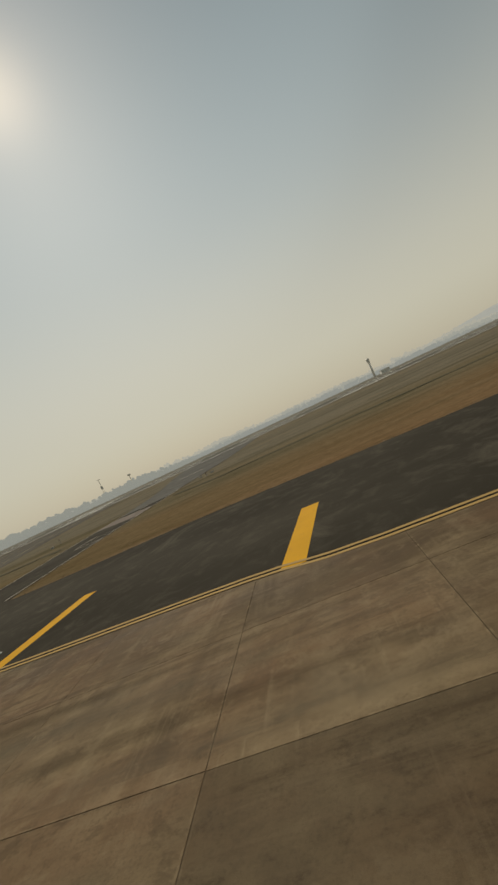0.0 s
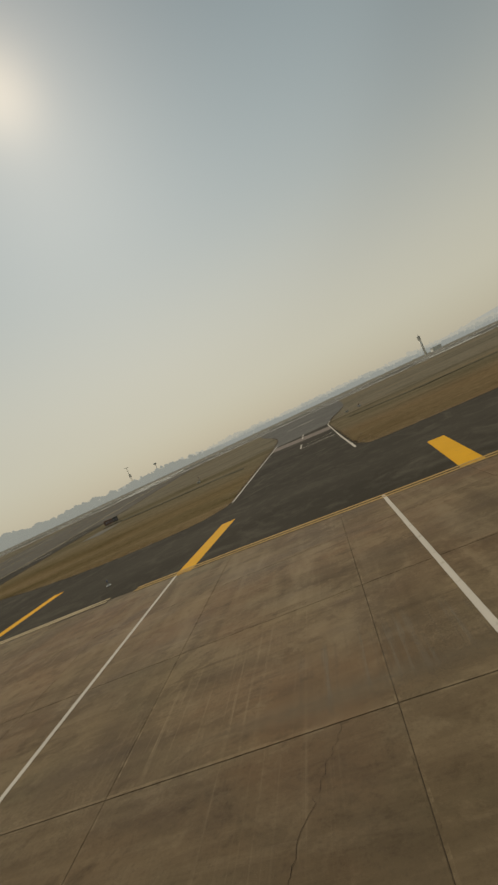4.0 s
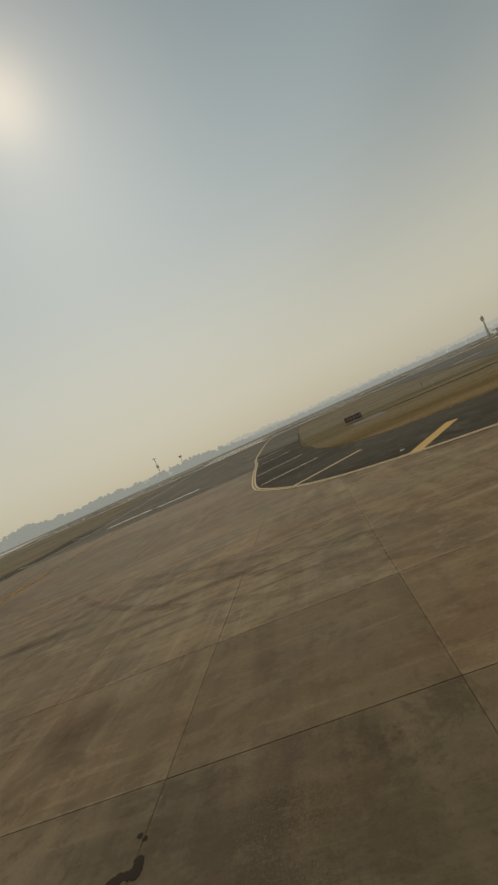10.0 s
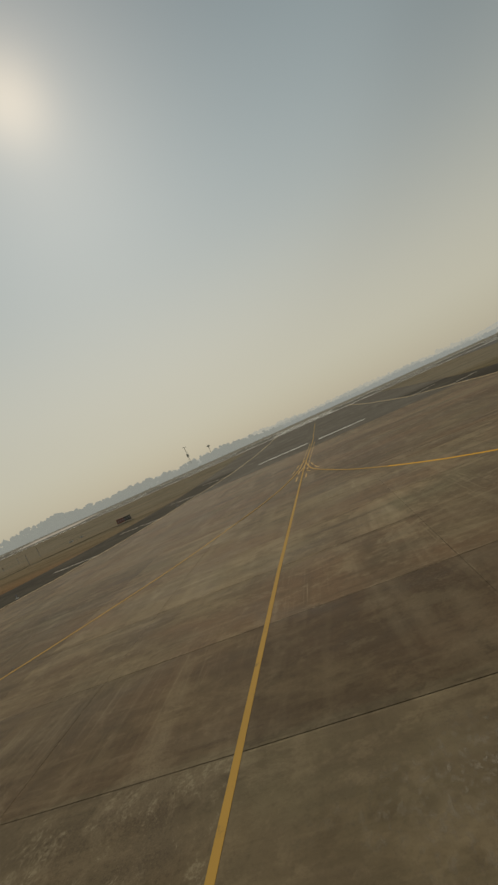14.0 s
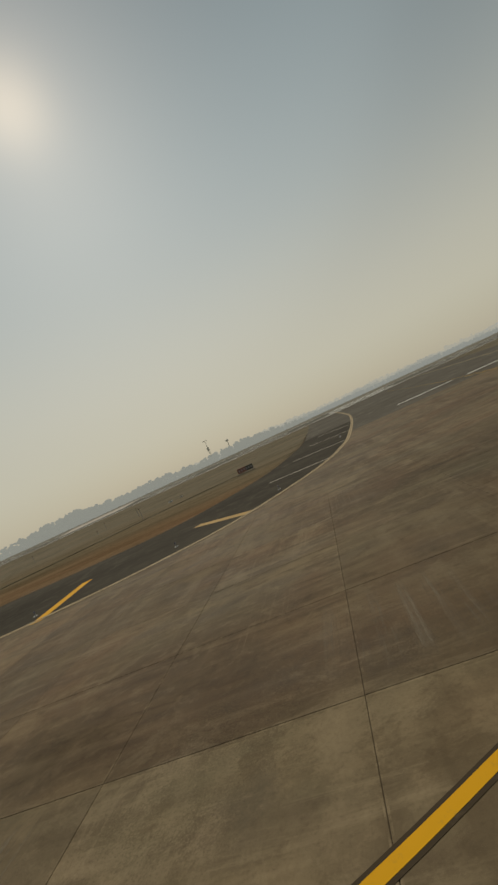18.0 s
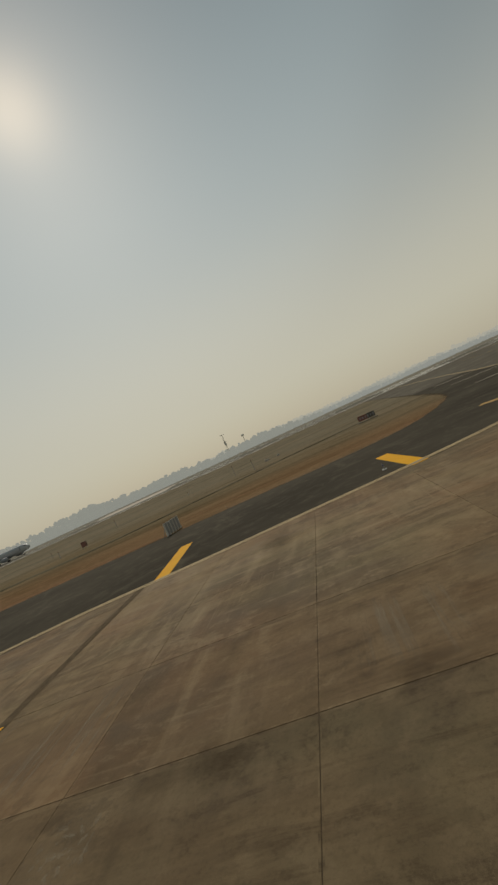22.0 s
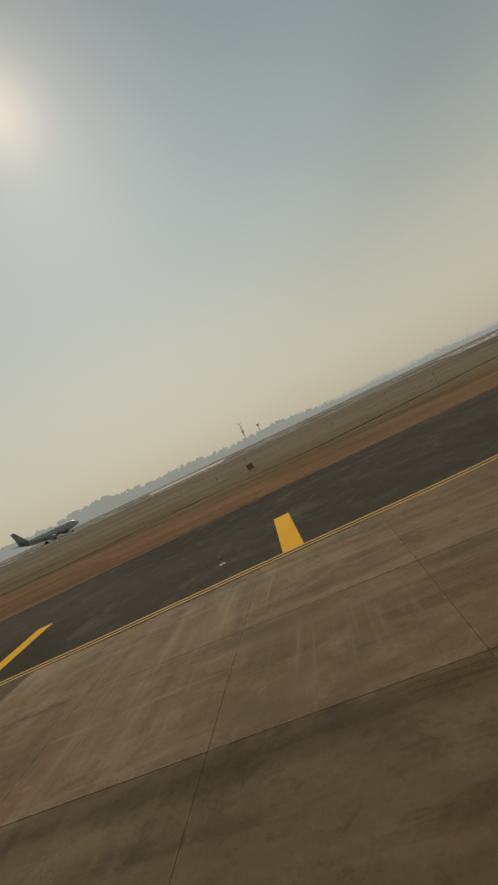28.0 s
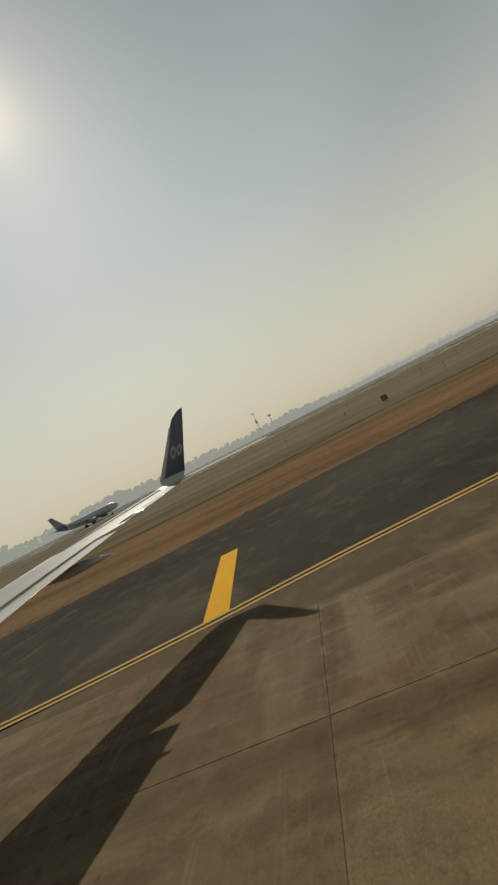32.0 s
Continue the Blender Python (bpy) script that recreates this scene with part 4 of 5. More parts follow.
# ---------------------------------------------------------------- wing of the taxiing aircraft, at the end of the taxi
def own_wing(x0):
    base = empty("aircraft_wing", x0, 0.0, 0.0)
    tagged(base, "pale grey airliner wing with flaps out and navy winglet", "wing")
    # station across, leading x, trailing x, height, thickness
    st = ((-1.2, 14.0, 8.6, 2.75, 0.55), (-4.8, 12.0, 8.4, 3.2, 0.4), (-8.4, 10.1, 7.75, 3.58, 0.3), (-11.6, 8.45, 6.85, 3.86, 0.22), (-12.1, 8.2, 6.05, 3.9, 0.2), (-14.2, 7.1, 5.4, 4.06, 0.17), (-15.7, 6.35, 5.05, 4.2, 0.14))
    part("wing_panel", loft([airfoil((a, y, z), (b, y, z - 0.06), t) for y, a, b, z, t in st]), PANEL_GREY, base, "pale grey wing skin", True)
    for (y0, a0, _, z0, t0), (y1, a1, _, z1, t1) in ((st[1], st[3]), (st[3], st[6])):
        slat = [airfoil((a + 0.1, y, z - 0.01), (a - 0.5, y, z + 0.04), t * 0.75) for y, a, z, t in ((y0 - 0.05, a0, z0, t0), (y1 + 0.05, a1, z1, t1))]
        part("slat", loft(slat), PANEL_WHITE, base, "bright leading edge slat", True)
    flaps = ((-1.3, 9.2, 7.3, 2.6), (-4.8, 8.95, 7.2, 3.02), (-8.3, 8.25, 6.75, 3.4), (-11.5, 7.25, 6.05, 3.7))
    part("flap", loft([airfoil((a, y, z), (b, y, z + 0.06), 0.13) for y, a, b, z in flaps]), PANEL_WHITE, base, "bright lowered flap", True)
    part("aileron", loft([airfoil((6.35, -12.3, 3.885), (5.98, -12.3, 3.84), 0.07), airfoil((5.75, -14.3, 4.05), (5.34, -14.3, 4.01), 0.06)]), PANEL_WHITE, base, "", True)
    for y, a, b, z in ((-6.2, 9.6, 6.3, 2.95), (-10.35, 8.2, 5.85, 3.3)):
        rings = [[(a + (b - a) * t, y + 0.17 * r * math.cos(k * math.pi / 5), z + 0.14 + 0.17 * r * math.sin(k * math.pi / 5) - 0.1 * t) for k in range(10)] for t, r in ((0, 0.1), (0.15, 0.7), (0.45, 1.0), (0.8, 0.6), (1.0, 0.05))]
        part("flap_fairing", loft(rings), PANEL_WHITE, base, "grey canoe-shaped flap track fairing", True)
    tip = [airfoil((6.35, -15.7, 4.2), (5.05, -15.7, 4.15), 0.14), airfoil((6.2, -16.0, 4.28), (4.98, -16.0, 4.24), 0.13, lean=(0, 0.35, 1)), airfoil((5.95, -16.25, 4.5), (4.88, -16.25, 4.48), 0.12, lean=(0, 1, 0.6))]
    part("tip_root", loft(tip, False), PANEL_WHITE, base, "pale curved wing tip root", True)
    fin = [airfoil((5.95, -16.25, 4.5), (4.88, -16.25, 4.48), 0.12, lean=(0, 1, 0.25)), airfoil((5.4, -16.38, 5.3), (4.55, -16.38, 5.3), 0.09, lean=(0, 1, 0.1)), airfoil((4.75, -16.5, 6.25), (4.12, -16.5, 6.3), 0.06, lean=(0, 1, 0.1)), airfoil((4.5, -16.52, 6.55), (3.98, -16.52, 6.62), 0.05, lean=(0, 1, 0.1)), airfoil((4.22, -16.54, 6.72), (3.93, -16.54, 6.77), 0.03, lean=(0, 1, 0.1))]
    winglet = part("winglet", loft(fin), NAVY, base, "navy blue upturned winglet", True)
    edge = [airfoil((6.0, -16.22, 4.5), (5.78, -16.22, 4.5), 0.13, 5, lean=(0, 1, 0.25)), airfoil((5.44, -16.36, 5.3), (5.27, -16.36, 5.3), 0.1, 5, lean=(0, 1, 0.1)), airfoil((4.78, -16.48, 6.25), (4.66, -16.48, 6.27), 0.07, 5, lean=(0, 1, 0.1))]
    part("winglet_edge", loft(edge), PANEL_WHITE, winglet, "pale leading edge strip", True)
    # plain pale shapes in place of the emblem
    for u, h in ((5.0, 0.5), (4.72, 0.42)):
        ring = [(u + 0.13 * math.cos(a) - 0.45 * (math.sin(a) * h * 0.5), -16.29, 5.3 + h * 0.5 * math.sin(a)) for a in [k * math.pi / 8 for k in range(16)]]
        inner = [(0.4 * (p[0] - u) + u, p[1], 5.3 + 0.4 * (p[2] - 5.3)) for p in ring]
        bm = bmesh.new()
        for z in (0.0, -0.012):
            o, i = [[bm.verts.new((p[0], p[1] + z, p[2])) for p in q] for q in (ring, inner)]
            for k in range(16):
                bm.faces.new((o[k], o[(k + 1) % 16], i[(k + 1) % 16], i[k]))
        part("emblem_shape", bm, PALE_MARK, winglet, "pale grey emblem shape")
    gear = part("main_gear", tube(bmesh.new(), (9.6, -2.4, 0.6), (9.6, -2.3, 2.75), 0.13, 0.17), STEEL, base, "steel landing gear leg")
    for dy in (-0.45, 0.45):
        part("tyre", tube(bmesh.new(), (9.6, -2.4 + dy - 0.2, 0.585), (9.6, -2.4 + dy + 0.2, 0.585), 0.585, 0.585, 20), DARK, gear, "black tyre")
    return base


own_wing(228.48)


# ---------------------------------------------------------------- signs, lamps and masts
def guidance_sign(x, y, widths, mats, label, turn=0.0):
    base = empty("guidance_sign", x, y, -0.05, turn)
    tagged(base, label, "sign", "guidance signs")
    part("plinth", box(bmesh.new(), (-0.3, -0.6, 0), (sum(widths) + 0.3, 0.6, 0.1), 0.02), PLASTER, base, "pale concrete plinth")
    u = 0.0
    for w, m in zip(widths, mats):
        panel = part("sign_panel", box(bmesh.new(), (u + 0.02, -0.12, 0.28), (u + w - 0.02, 0.12, 1.2), 0.03), m, base)
        for k in range(max(1, int(w / 0.5))):
            part("writing_bar", box(bmesh.new(), (u + 0.2 + 0.5 * k, 0.12, 0.55), (u + 0.38 + 0.5 * k, 0.128, 0.95)), PALE_MARK, panel, "faded illegible letter bar")
        for dx in (0.25, w - 0.25):
            part("leg", tube(bmesh.new(), (u + dx, 0, 0.1), (u + dx, 0, 0.3), 0.04, 0.04, 8), STEEL, base)
        u += w
    return base


guidance_sign(74.0, -74.5, (1.1, 1.9), (SIGN_BLACK, SIGN_BROWN), "weathered brown and black guidance sign in the grass")
guidance_sign(154.2, -79.0, (1.5, 1.7), (SIGN_BLACK, SIGN_RED), "weathered red and black guidance sign beside the crossing")
tagged(link("concrete_pad", slab([(71.5, -71), (76.4, -71), (76.6, -65), (71.8, -63)], -0.3, -0.035), PLASTER), "pale concrete pad in front of the sign", "pad", kind="structure")


def box_sign(x, y):
    base = empty("marker_sign", x, y, -0.05)
    tagged(base, "small weathered brown box sign on short legs", "sign")
    p = part("sign_box", box(bmesh.new(), (-0.55, -0.2, 0.3), (0.55, 0.2, 1.3), 0.04), SIGN_BROWN, base)
    part("face_plate", box(bmesh.new(), (-0.46, 0.2, 0.4), (0.46, 0.212, 1.2)), SIGN_RED, p, "dull red face plate")
    for dx in (-0.45, 0.45):
        part("leg", tube(bmesh.new(), (dx, 0, 0), (dx, 0, 0.45), 0.045, 0.045, 8), STEEL, base)
    return base


box_sign(214.0, -74.5)


def slatted_board(x, y, turn):
    base = empty("slatted_board", x, y, -0.04, turn)
    tagged(base, "upright grey board of five metal sheets at the shoulder edge", "board")
    m = Matrix.Rotation(radians(-1), 4, "X")

    def tilted(lo, hi):
        bm = box(bmesh.new(), lo, hi, 0.012)
        bm.transform(m)
        return bm

    for k in range(5):
        part("sheet", tilted((-1.3 + 0.52 * k, -0.03, 0.08), (-0.84 + 0.52 * k, 0.03, 1.24)), PANEL_GREY, base, "dusty grey sheet")
    for k in range(6):
        part("upright", tilted((-1.36 + 0.52 * k, -0.06, 0.0), (-1.3 + 0.52 * k, 0.09, 1.28)), BOARD, base, "pale upright")
    for z in (0.18, 1.06):
        part("rail", tilted((-1.36, -0.1, z), (1.36, -0.062, z + 0.08)), STEEL, base)
    for dx in (-1.0, 1.0):
        part("prop", tube(bmesh.new(), (dx, -0.07, 1.1), (dx, -0.6, 0.0), 0.025, 0.025, 8), STEEL, base)
    return base


slatted_board(181.0, -38.5, 80)


def edge_light(x, y):
    base = empty("edge_light", x, y, -0.05)
    tagged(base, "small taxiway edge light on the shoulder", "lamp", "edge lights")
    part("base_plate", tube(bmesh.new(), (0, 0, 0.0), (0, 0, 0.07), 0.16, 0.14, 12), PANEL_WHITE, base)
    part("stem", tube(bmesh.new(), (0, 0, 0.07), (0, 0, 0.26), 0.03, 0.03, 8), STEEL, base)
    part("lens", tube(bmesh.new(), (0, 0, 0.26), (0, 0, 0.38), 0.06, 0.04, 12), NAVY, base, "blue glass lens")
    return base


first = edge_light(17.4, -17.4)
for x, y in ((47.8, -22.3), (78.5, -27.0), (92.6, -62), (137.8, -62), (152.6, -28.3), (145.1, -34.8), (162.1, -24.8), (207.9, -18.2)):
    copy_thing(first, pose(x, y, -0.05))


def post(x, y, h, label, head=0.12):
    base = empty("marker_post", x, y, -0.05)
    tagged(base, label, "post", "posts in the grass")
    part("pole", tube(bmesh.new(), (0, 0, 0), (0, 0, h), 0.05, 0.04, 8), STEEL, base)
    part("head", box(bmesh.new(), (-head, -0.08, h), (head, 0.08, h + 0.2), 0.02), SIGN_BROWN, base)
    return base


for x, y, h in ((178.3, -78, 2.0), (220.9, -76, 1.2), (217.8, -95, 1.6), (199.2, -100, 1.4), (184.8, -90, 2.0), (24, -88, 0.6), (60, -86, 0.8), (197, -92, 0.8), (233, -90, 0.9)):
    post(x, y, h, "thin metal marker post standing in dry grass", 0.09)


def marker_block(x, y, w):
    ob = link("marker_block", box(bmesh.new(), (-w, -0.2, 0), (w, 0.2, 0.3), 0.04), PANEL_WHITE)
    ob.location = (x, y, -0.05)
    return tagged(ob, "small white painted block lying in dry grass", "marker", "white blocks in the grass")


for x, y, w in ((177.4, -92.2, 0.5), (174.8, -92.8, 0.3), (26.4, -91.6, 0.3), (23.6, -91.9, 0.35), (58.9, -81.3, 0.35)):
    marker_block(x, y, w)


def inset_light(x, y, turn):
    base = empty("inset_light", x, y, 0.0, turn)
    tagged(base, "worn metal inset light let into the concrete", "lamp", "inset lights")
    part("rim", tube(bmesh.new(), (0, 0, -0.02), (0, 0, 0.012), 0.1, 0.075, 16), PLASTER, base, "scuffed dusty rim")
    for s in (-1, 1):
        part("lens_slot", box(bmesh.new(), (s * 0.03 - 0.014, -0.035, 0.012), (s * 0.03 + 0.014, 0.035, 0.016)), DARK, base, "dark lens slot")
    return base


for x, y, turn in ((138.4, -5.92, 28), (132.97, -10.03, 45), (128.5, -14.8, 48), (94.02, -5.89, -40), (99.55, -10.0, -42), (104.35, -14.9, -48), (108.43, -20.37, -55)):
    inset_light(x, y, turn)


def control_tower(x, y):
    base = empty("control_tower", x, y, -0.05)
    tagged(base, "slim pale control tower far across the airfield", "tower")
    part("shaft", tube(bmesh.new(), (0, 0, 0), (0, 0, 11.2), 0.85, 0.75, 14), FAR_WALL, base, "plain grey shaft", True)
    part("gallery", tube(bmesh.new(), (0, 0, 11.0), (0, 0, 12.2), 0.8, 1.2, 14), FAR_WALL, base)
    part("cab", tube(bmesh.new(), (0, 0, 12.2), (0, 0, 14.1), 1.1, 1.2, 14), FAR_STEEL, base, "dark glazed cab")
    part("roof", tube(bmesh.new(), (0, 0, 14.1), (0, 0, 14.6), 1.3, 0.8, 14), FAR_WALL, base)
    part("aerial", tube(bmesh.new(), (0, 0, 14.6), (0, 0, 16.5), 0.06, 0.04, 6), FAR_STEEL, base)
    return base


control_tower(-58, -320)
hut = empty("hut", -66, -322, -0.05)
tagged(hut, "low pale building beside the control tower", "building")
part("wall", box(bmesh.new(), (-3.4, -3, 0), (2.8, 3, 2.5)), FAR_WALL, hut, "plain pale wall")
part("roof", box(bmesh.new(), (-3.7, -3.3, 2.5), (3.1, 3.3, 2.75), 0.05), FAR_STEEL, hut)
for k in range(3):
    part("window", box(bmesh.new(), (-2.7 + 2 * k, 3.0, 1.0), (-1.9 + 2 * k, 3.03, 1.8)), FAR_STEEL, hut)


def lattice_mast(x, y, h, label):
    base = empty("lattice_mast", x, y, -0.05)
    tagged(base, label, "mast", "masts by the woods")
    legs = [Vector((math.cos(a), math.sin(a), 0)) for a in (0.5, 2.6, 4.7)]
    for p in legs:
        part("leg", tube(bmesh.new(), p * 1.3, p * 0.3 + Vector((0, 0, h)), 0.14, 0.1, 6), FAR_STEEL, base)
    for k in range(10):
        z0, z1 = h * k / 10, h * (k + 1) / 10
        bm = bmesh.new()
        for a, b in ((0, 1), (1, 2), (2, 0)):
            r0, r1 = 1.3 - z0 / h, 1.3 - z1 / h
            tube(bm, legs[a] * r0 + Vector((0, 0, z0)), legs[b] * r1 + Vector((0, 0, z1)), 0.08, 0.08, 5)
        part("brace", bm, FAR_STEEL, base)
    part("drum", tube(bmesh.new(), (0, 0, h * 0.56), (0, 0, h * 0.7), 1.5, 1.5, 10), FAR_STEEL, base, "grey antenna drum")
    part("gallery", box(bmesh.new(), (-2.6, -1.0, h - 0.3), (2.6, 1.0, h + 0.3), 0.05), FAR_STEEL, base, "narrow top gallery")
    return base


def round_tank(x, y, h):
    base = empty("water_tank", x, y, -0.05)
    tagged(base, "small round hazy water tank above the woods", "tank")
    part("shaft", tube(bmesh.new(), (0, 0, 0), (0, 0, h), 0.5, 0.4, 10), FAR_STEEL, base)
    bm = bmesh.new()
    for a, b, ra, rb in ((0, 0.8, 0.5, 2.2), (0.8, 2.4, 2.2, 2.3), (2.4, 3.2, 2.3, 0.6)):
        tube(bm, (0, 0, h + a), (0, 0, h + b), ra, rb, 14)
    part("bowl", bm, FAR_STEEL, base, "grey bowl", True)
    return base


round_tank(262, -580, 19.5)
lattice_mast(276, -520, 30, "grey lattice mast rising above the woods")

# ---------------------------------------------------------------- drain, pads and far roads
DRAIN = plain("dark_drain_earth", (0.088, 0.078, 0.047), 0.95, 0.0, 0.2, 0.7)
DRAINS = (((-120, -62), (-60, -65), (10, -70), (16, -69.5), (28, -76)), ((46.5, -66.5), (52.5, -69), (60, -70), (70, -72), (72.5, -74)), ((157, -82), (171, -77), (179, -72.5), (192, -65.5), (203, -61.5), (220, -61.5), (231, -57.5), (248, -54), (300, -50)))
for k, plan in enumerate(DRAINS):
    line = smooth_line(plan, 1.2)
    r = random.Random(k)
    tagged(link("drain", ribbon(bmesh.new(), line, 1.1, -0.05, 0.012), DRAIN), "dark open drain channel through the grass", "drain", "drains", "structure")
    bm = bmesh.new()
    line = smooth_line(plan, 0.5)
    at = 0
    while at + 4 < len(line):
        step = r.choice((5, 7, 9, 14))
        if r.random() < 0.94:
            h = r.uniform(0.0, 0.05)
            rows = []
            for p in line[at : at + step]:
                w = r.uniform(0.5, 0.95)
                rows.append([bm.verts.new((p.x, p.y + 1.0 + q, z)) for q, z in ((w, -0.06), (0.8 * w, h * r.uniform(0.8, 1.1)), (-0.6 * w, h * r.uniform(0.8, 1.0)), (-w, -0.06))])
            for ra_, rb_ in zip(rows, rows[1:]):
                for k_ in range(3):
                    bm.faces.new((ra_[k_], rb_[k_], rb_[k_ + 1], ra_[k_ + 1]))
            bm.faces.new(rows[0])
            bm.faces.new(rows[-1][::-1])
        at += step
    tagged(link("drain_bank", bm, DRAIN), "dark uneven bank of weeds along the drain", "bank", kind="stuff")

# dark edge strip: soil and the lip's shadow in one colour
SOIL_SHADE = plain("dark_soil_shade", (0.06, 0.045, 0.027), 1.0, 0.0, 0.3, 3.0)
for k, line in enumerate((OUT_A1, OUT_A2, OUT_B)):
    r = random.Random(20 + k)
    line = smooth_line([tuple(p) for p in line if p.y > -120][::2], 0.45)
    bm = bmesh.new()
    rows = []
    for p, q in zip(line, offset_line(line, 1.0)):
        way = q - p
        w = r.uniform(0.05, 0.42)
        rows.append([bm.verts.new((*(p + d * way), z)) for d, z in ((-w, -0.046), (-0.3 * w, -0.024), (0.12, -0.006), (0.2, -0.03))])
    for a, b in zip(rows, rows[1:]):
        for i in range(3):
            bm.faces.new((a[i], b[i], b[i + 1], a[i + 1]))
    bmesh.ops.recalc_face_normals(bm, faces=bm.faces)
    tagged(link("soil_edge", bm, SOIL_SHADE), "dark ragged soil and shadow line along the edge of the asphalt", "soil", kind="stuff")
PINK_SLAB = plain("dusty_pink_concrete", (0.2, 0.165, 0.14), 0.9, 0.0, 0.15, 0.6)
tagged(link("concrete_patch", slab([(31.5, -65.5), (42.2, -70.5), (42.3, -78.5), (31.5, -73.5)], -0.3, -0.0085), PINK_SLAB), "pale dusty concrete patch across the side road", "patch", kind="structure")
PALE_SLAB = plain("new_pale_concrete", (0.43, 0.385, 0.335), 0.85, 0.0, 0.1, 0.3)
tagged(link("concrete_strip", slab([(245, -200), (252, -240), (302, -240), (286, -200)], -0.3, 0.003), PALE_SLAB), "pale concrete strip at the runway edge", "strip", kind="structure")

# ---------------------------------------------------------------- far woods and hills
# each farther layer glows paler, painting the haze into the material
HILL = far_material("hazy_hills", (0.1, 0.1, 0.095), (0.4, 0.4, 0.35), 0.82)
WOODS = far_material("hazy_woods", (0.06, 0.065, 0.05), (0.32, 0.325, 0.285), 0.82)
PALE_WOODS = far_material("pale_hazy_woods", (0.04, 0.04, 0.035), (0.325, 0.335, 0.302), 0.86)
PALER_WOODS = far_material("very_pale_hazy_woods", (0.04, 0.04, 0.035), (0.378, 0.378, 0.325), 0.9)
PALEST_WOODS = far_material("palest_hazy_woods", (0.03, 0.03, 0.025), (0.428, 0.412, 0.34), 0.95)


def woods(name, x0, x1, y, depth, low, high, count, seed, label, leaf):
    """Clumps of crown on trunks along a strip; the crowns are small uneven lumps."""
    r = random.Random(seed)
    lump = bmesh.new()
    bmesh.ops.create_icosphere(lump, subdivisions=1, radius=1.0)
    pv = np.array([v.co for v in lump.verts])
    pf = np.array([[v.index for v in f.verts] for f in lump.faces])
    lump.free()
    verts, faces, at = [], [], 0
    g = np.random.default_rng(seed)
    for _ in range(count):
        x = r.uniform(x0, x1)
        yy = y - r.uniform(0, depth)
        tall = r.uniform(low, high) * min(1.0, 0.3 + abs(x - x0) / 120, 0.3 + abs(x - x1) / 120) * (0.75 + 0.5 * (noise.noise(Vector((x * 0.012, 3.1 * seed, 0))) + 0.3))
        wide = tall * r.uniform(0.28, 0.5)
        for _ in range(r.randint(5, 9)):
            s = wide * r.uniform(0.3, 0.62)
            c = np.array([x + r.gauss(0, 0.45) * wide, yy + r.gauss(0, 0.4) * wide, tall * r.uniform(0.12, 0.95) - s * 0.5])
            v = pv * (s * g.uniform(0.7, 1.3, (len(pv), 1))) * np.array([1, 1, 0.85]) + c
            verts.append(v)
            faces.append(pf + at)
            at += len(pv)
        t = 0.03 * tall
        v = np.array([[x - t, yy, -0.1], [x + t, yy, -0.1], [x, yy + t, -0.1], [x, yy, tall * 0.7]])
        verts.append(v)
        faces.append(np.array([[0, 1, 3], [1, 2, 3], [2, 0, 3]]) + at)
        at += 4
    me = bpy.data.meshes.new(name)
    me.from_pydata(np.concatenate(verts).tolist(), [], np.concatenate(faces).tolist())
    me.materials.append(leaf)
    return tagged(new(name, me), label, "trees", kind="stuff")


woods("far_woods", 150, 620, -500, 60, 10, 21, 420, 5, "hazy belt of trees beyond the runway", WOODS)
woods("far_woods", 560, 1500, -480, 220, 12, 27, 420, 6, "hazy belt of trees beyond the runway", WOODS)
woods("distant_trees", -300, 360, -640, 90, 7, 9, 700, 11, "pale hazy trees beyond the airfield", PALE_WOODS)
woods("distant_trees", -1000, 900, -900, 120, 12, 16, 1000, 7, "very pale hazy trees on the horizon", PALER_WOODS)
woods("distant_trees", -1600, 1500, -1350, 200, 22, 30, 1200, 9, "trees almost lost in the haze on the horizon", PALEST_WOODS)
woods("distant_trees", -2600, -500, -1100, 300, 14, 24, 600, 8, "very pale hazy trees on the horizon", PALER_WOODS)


def ridge(name, x0, x1, y, high, seed, label):
    bm = bmesh.new()
    n = 90
    rows = []
    for i in range(n + 1):
        x = x0 + (x1 - x0) * i / n
        f = math.sin(math.pi * i / n) ** 0.5
        h = high * f * (0.6 + 0.5 * noise.noise(Vector((x * 0.0016, seed, 0))) + 0.12 * noise.noise(Vector((x * 0.01, seed, 5))))
        rows.append([bm.verts.new(p) for p in ((x, y + 260, -0.3), (x, y + 90, 0.55 * h), (x, y, h), (x, y - 300, -0.3))])
    for a, b in zip(rows, rows[1:]):
        for k in range(3):
            bm.faces.new((a[k], b[k], b[k + 1], a[k + 1]))
    bmesh.ops.recalc_face_normals(bm, faces=bm.faces)
    return tagged(link(name, bm, HILL, smooth=True), label, "hill", kind="structure")


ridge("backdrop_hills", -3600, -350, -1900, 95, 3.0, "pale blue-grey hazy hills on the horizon")


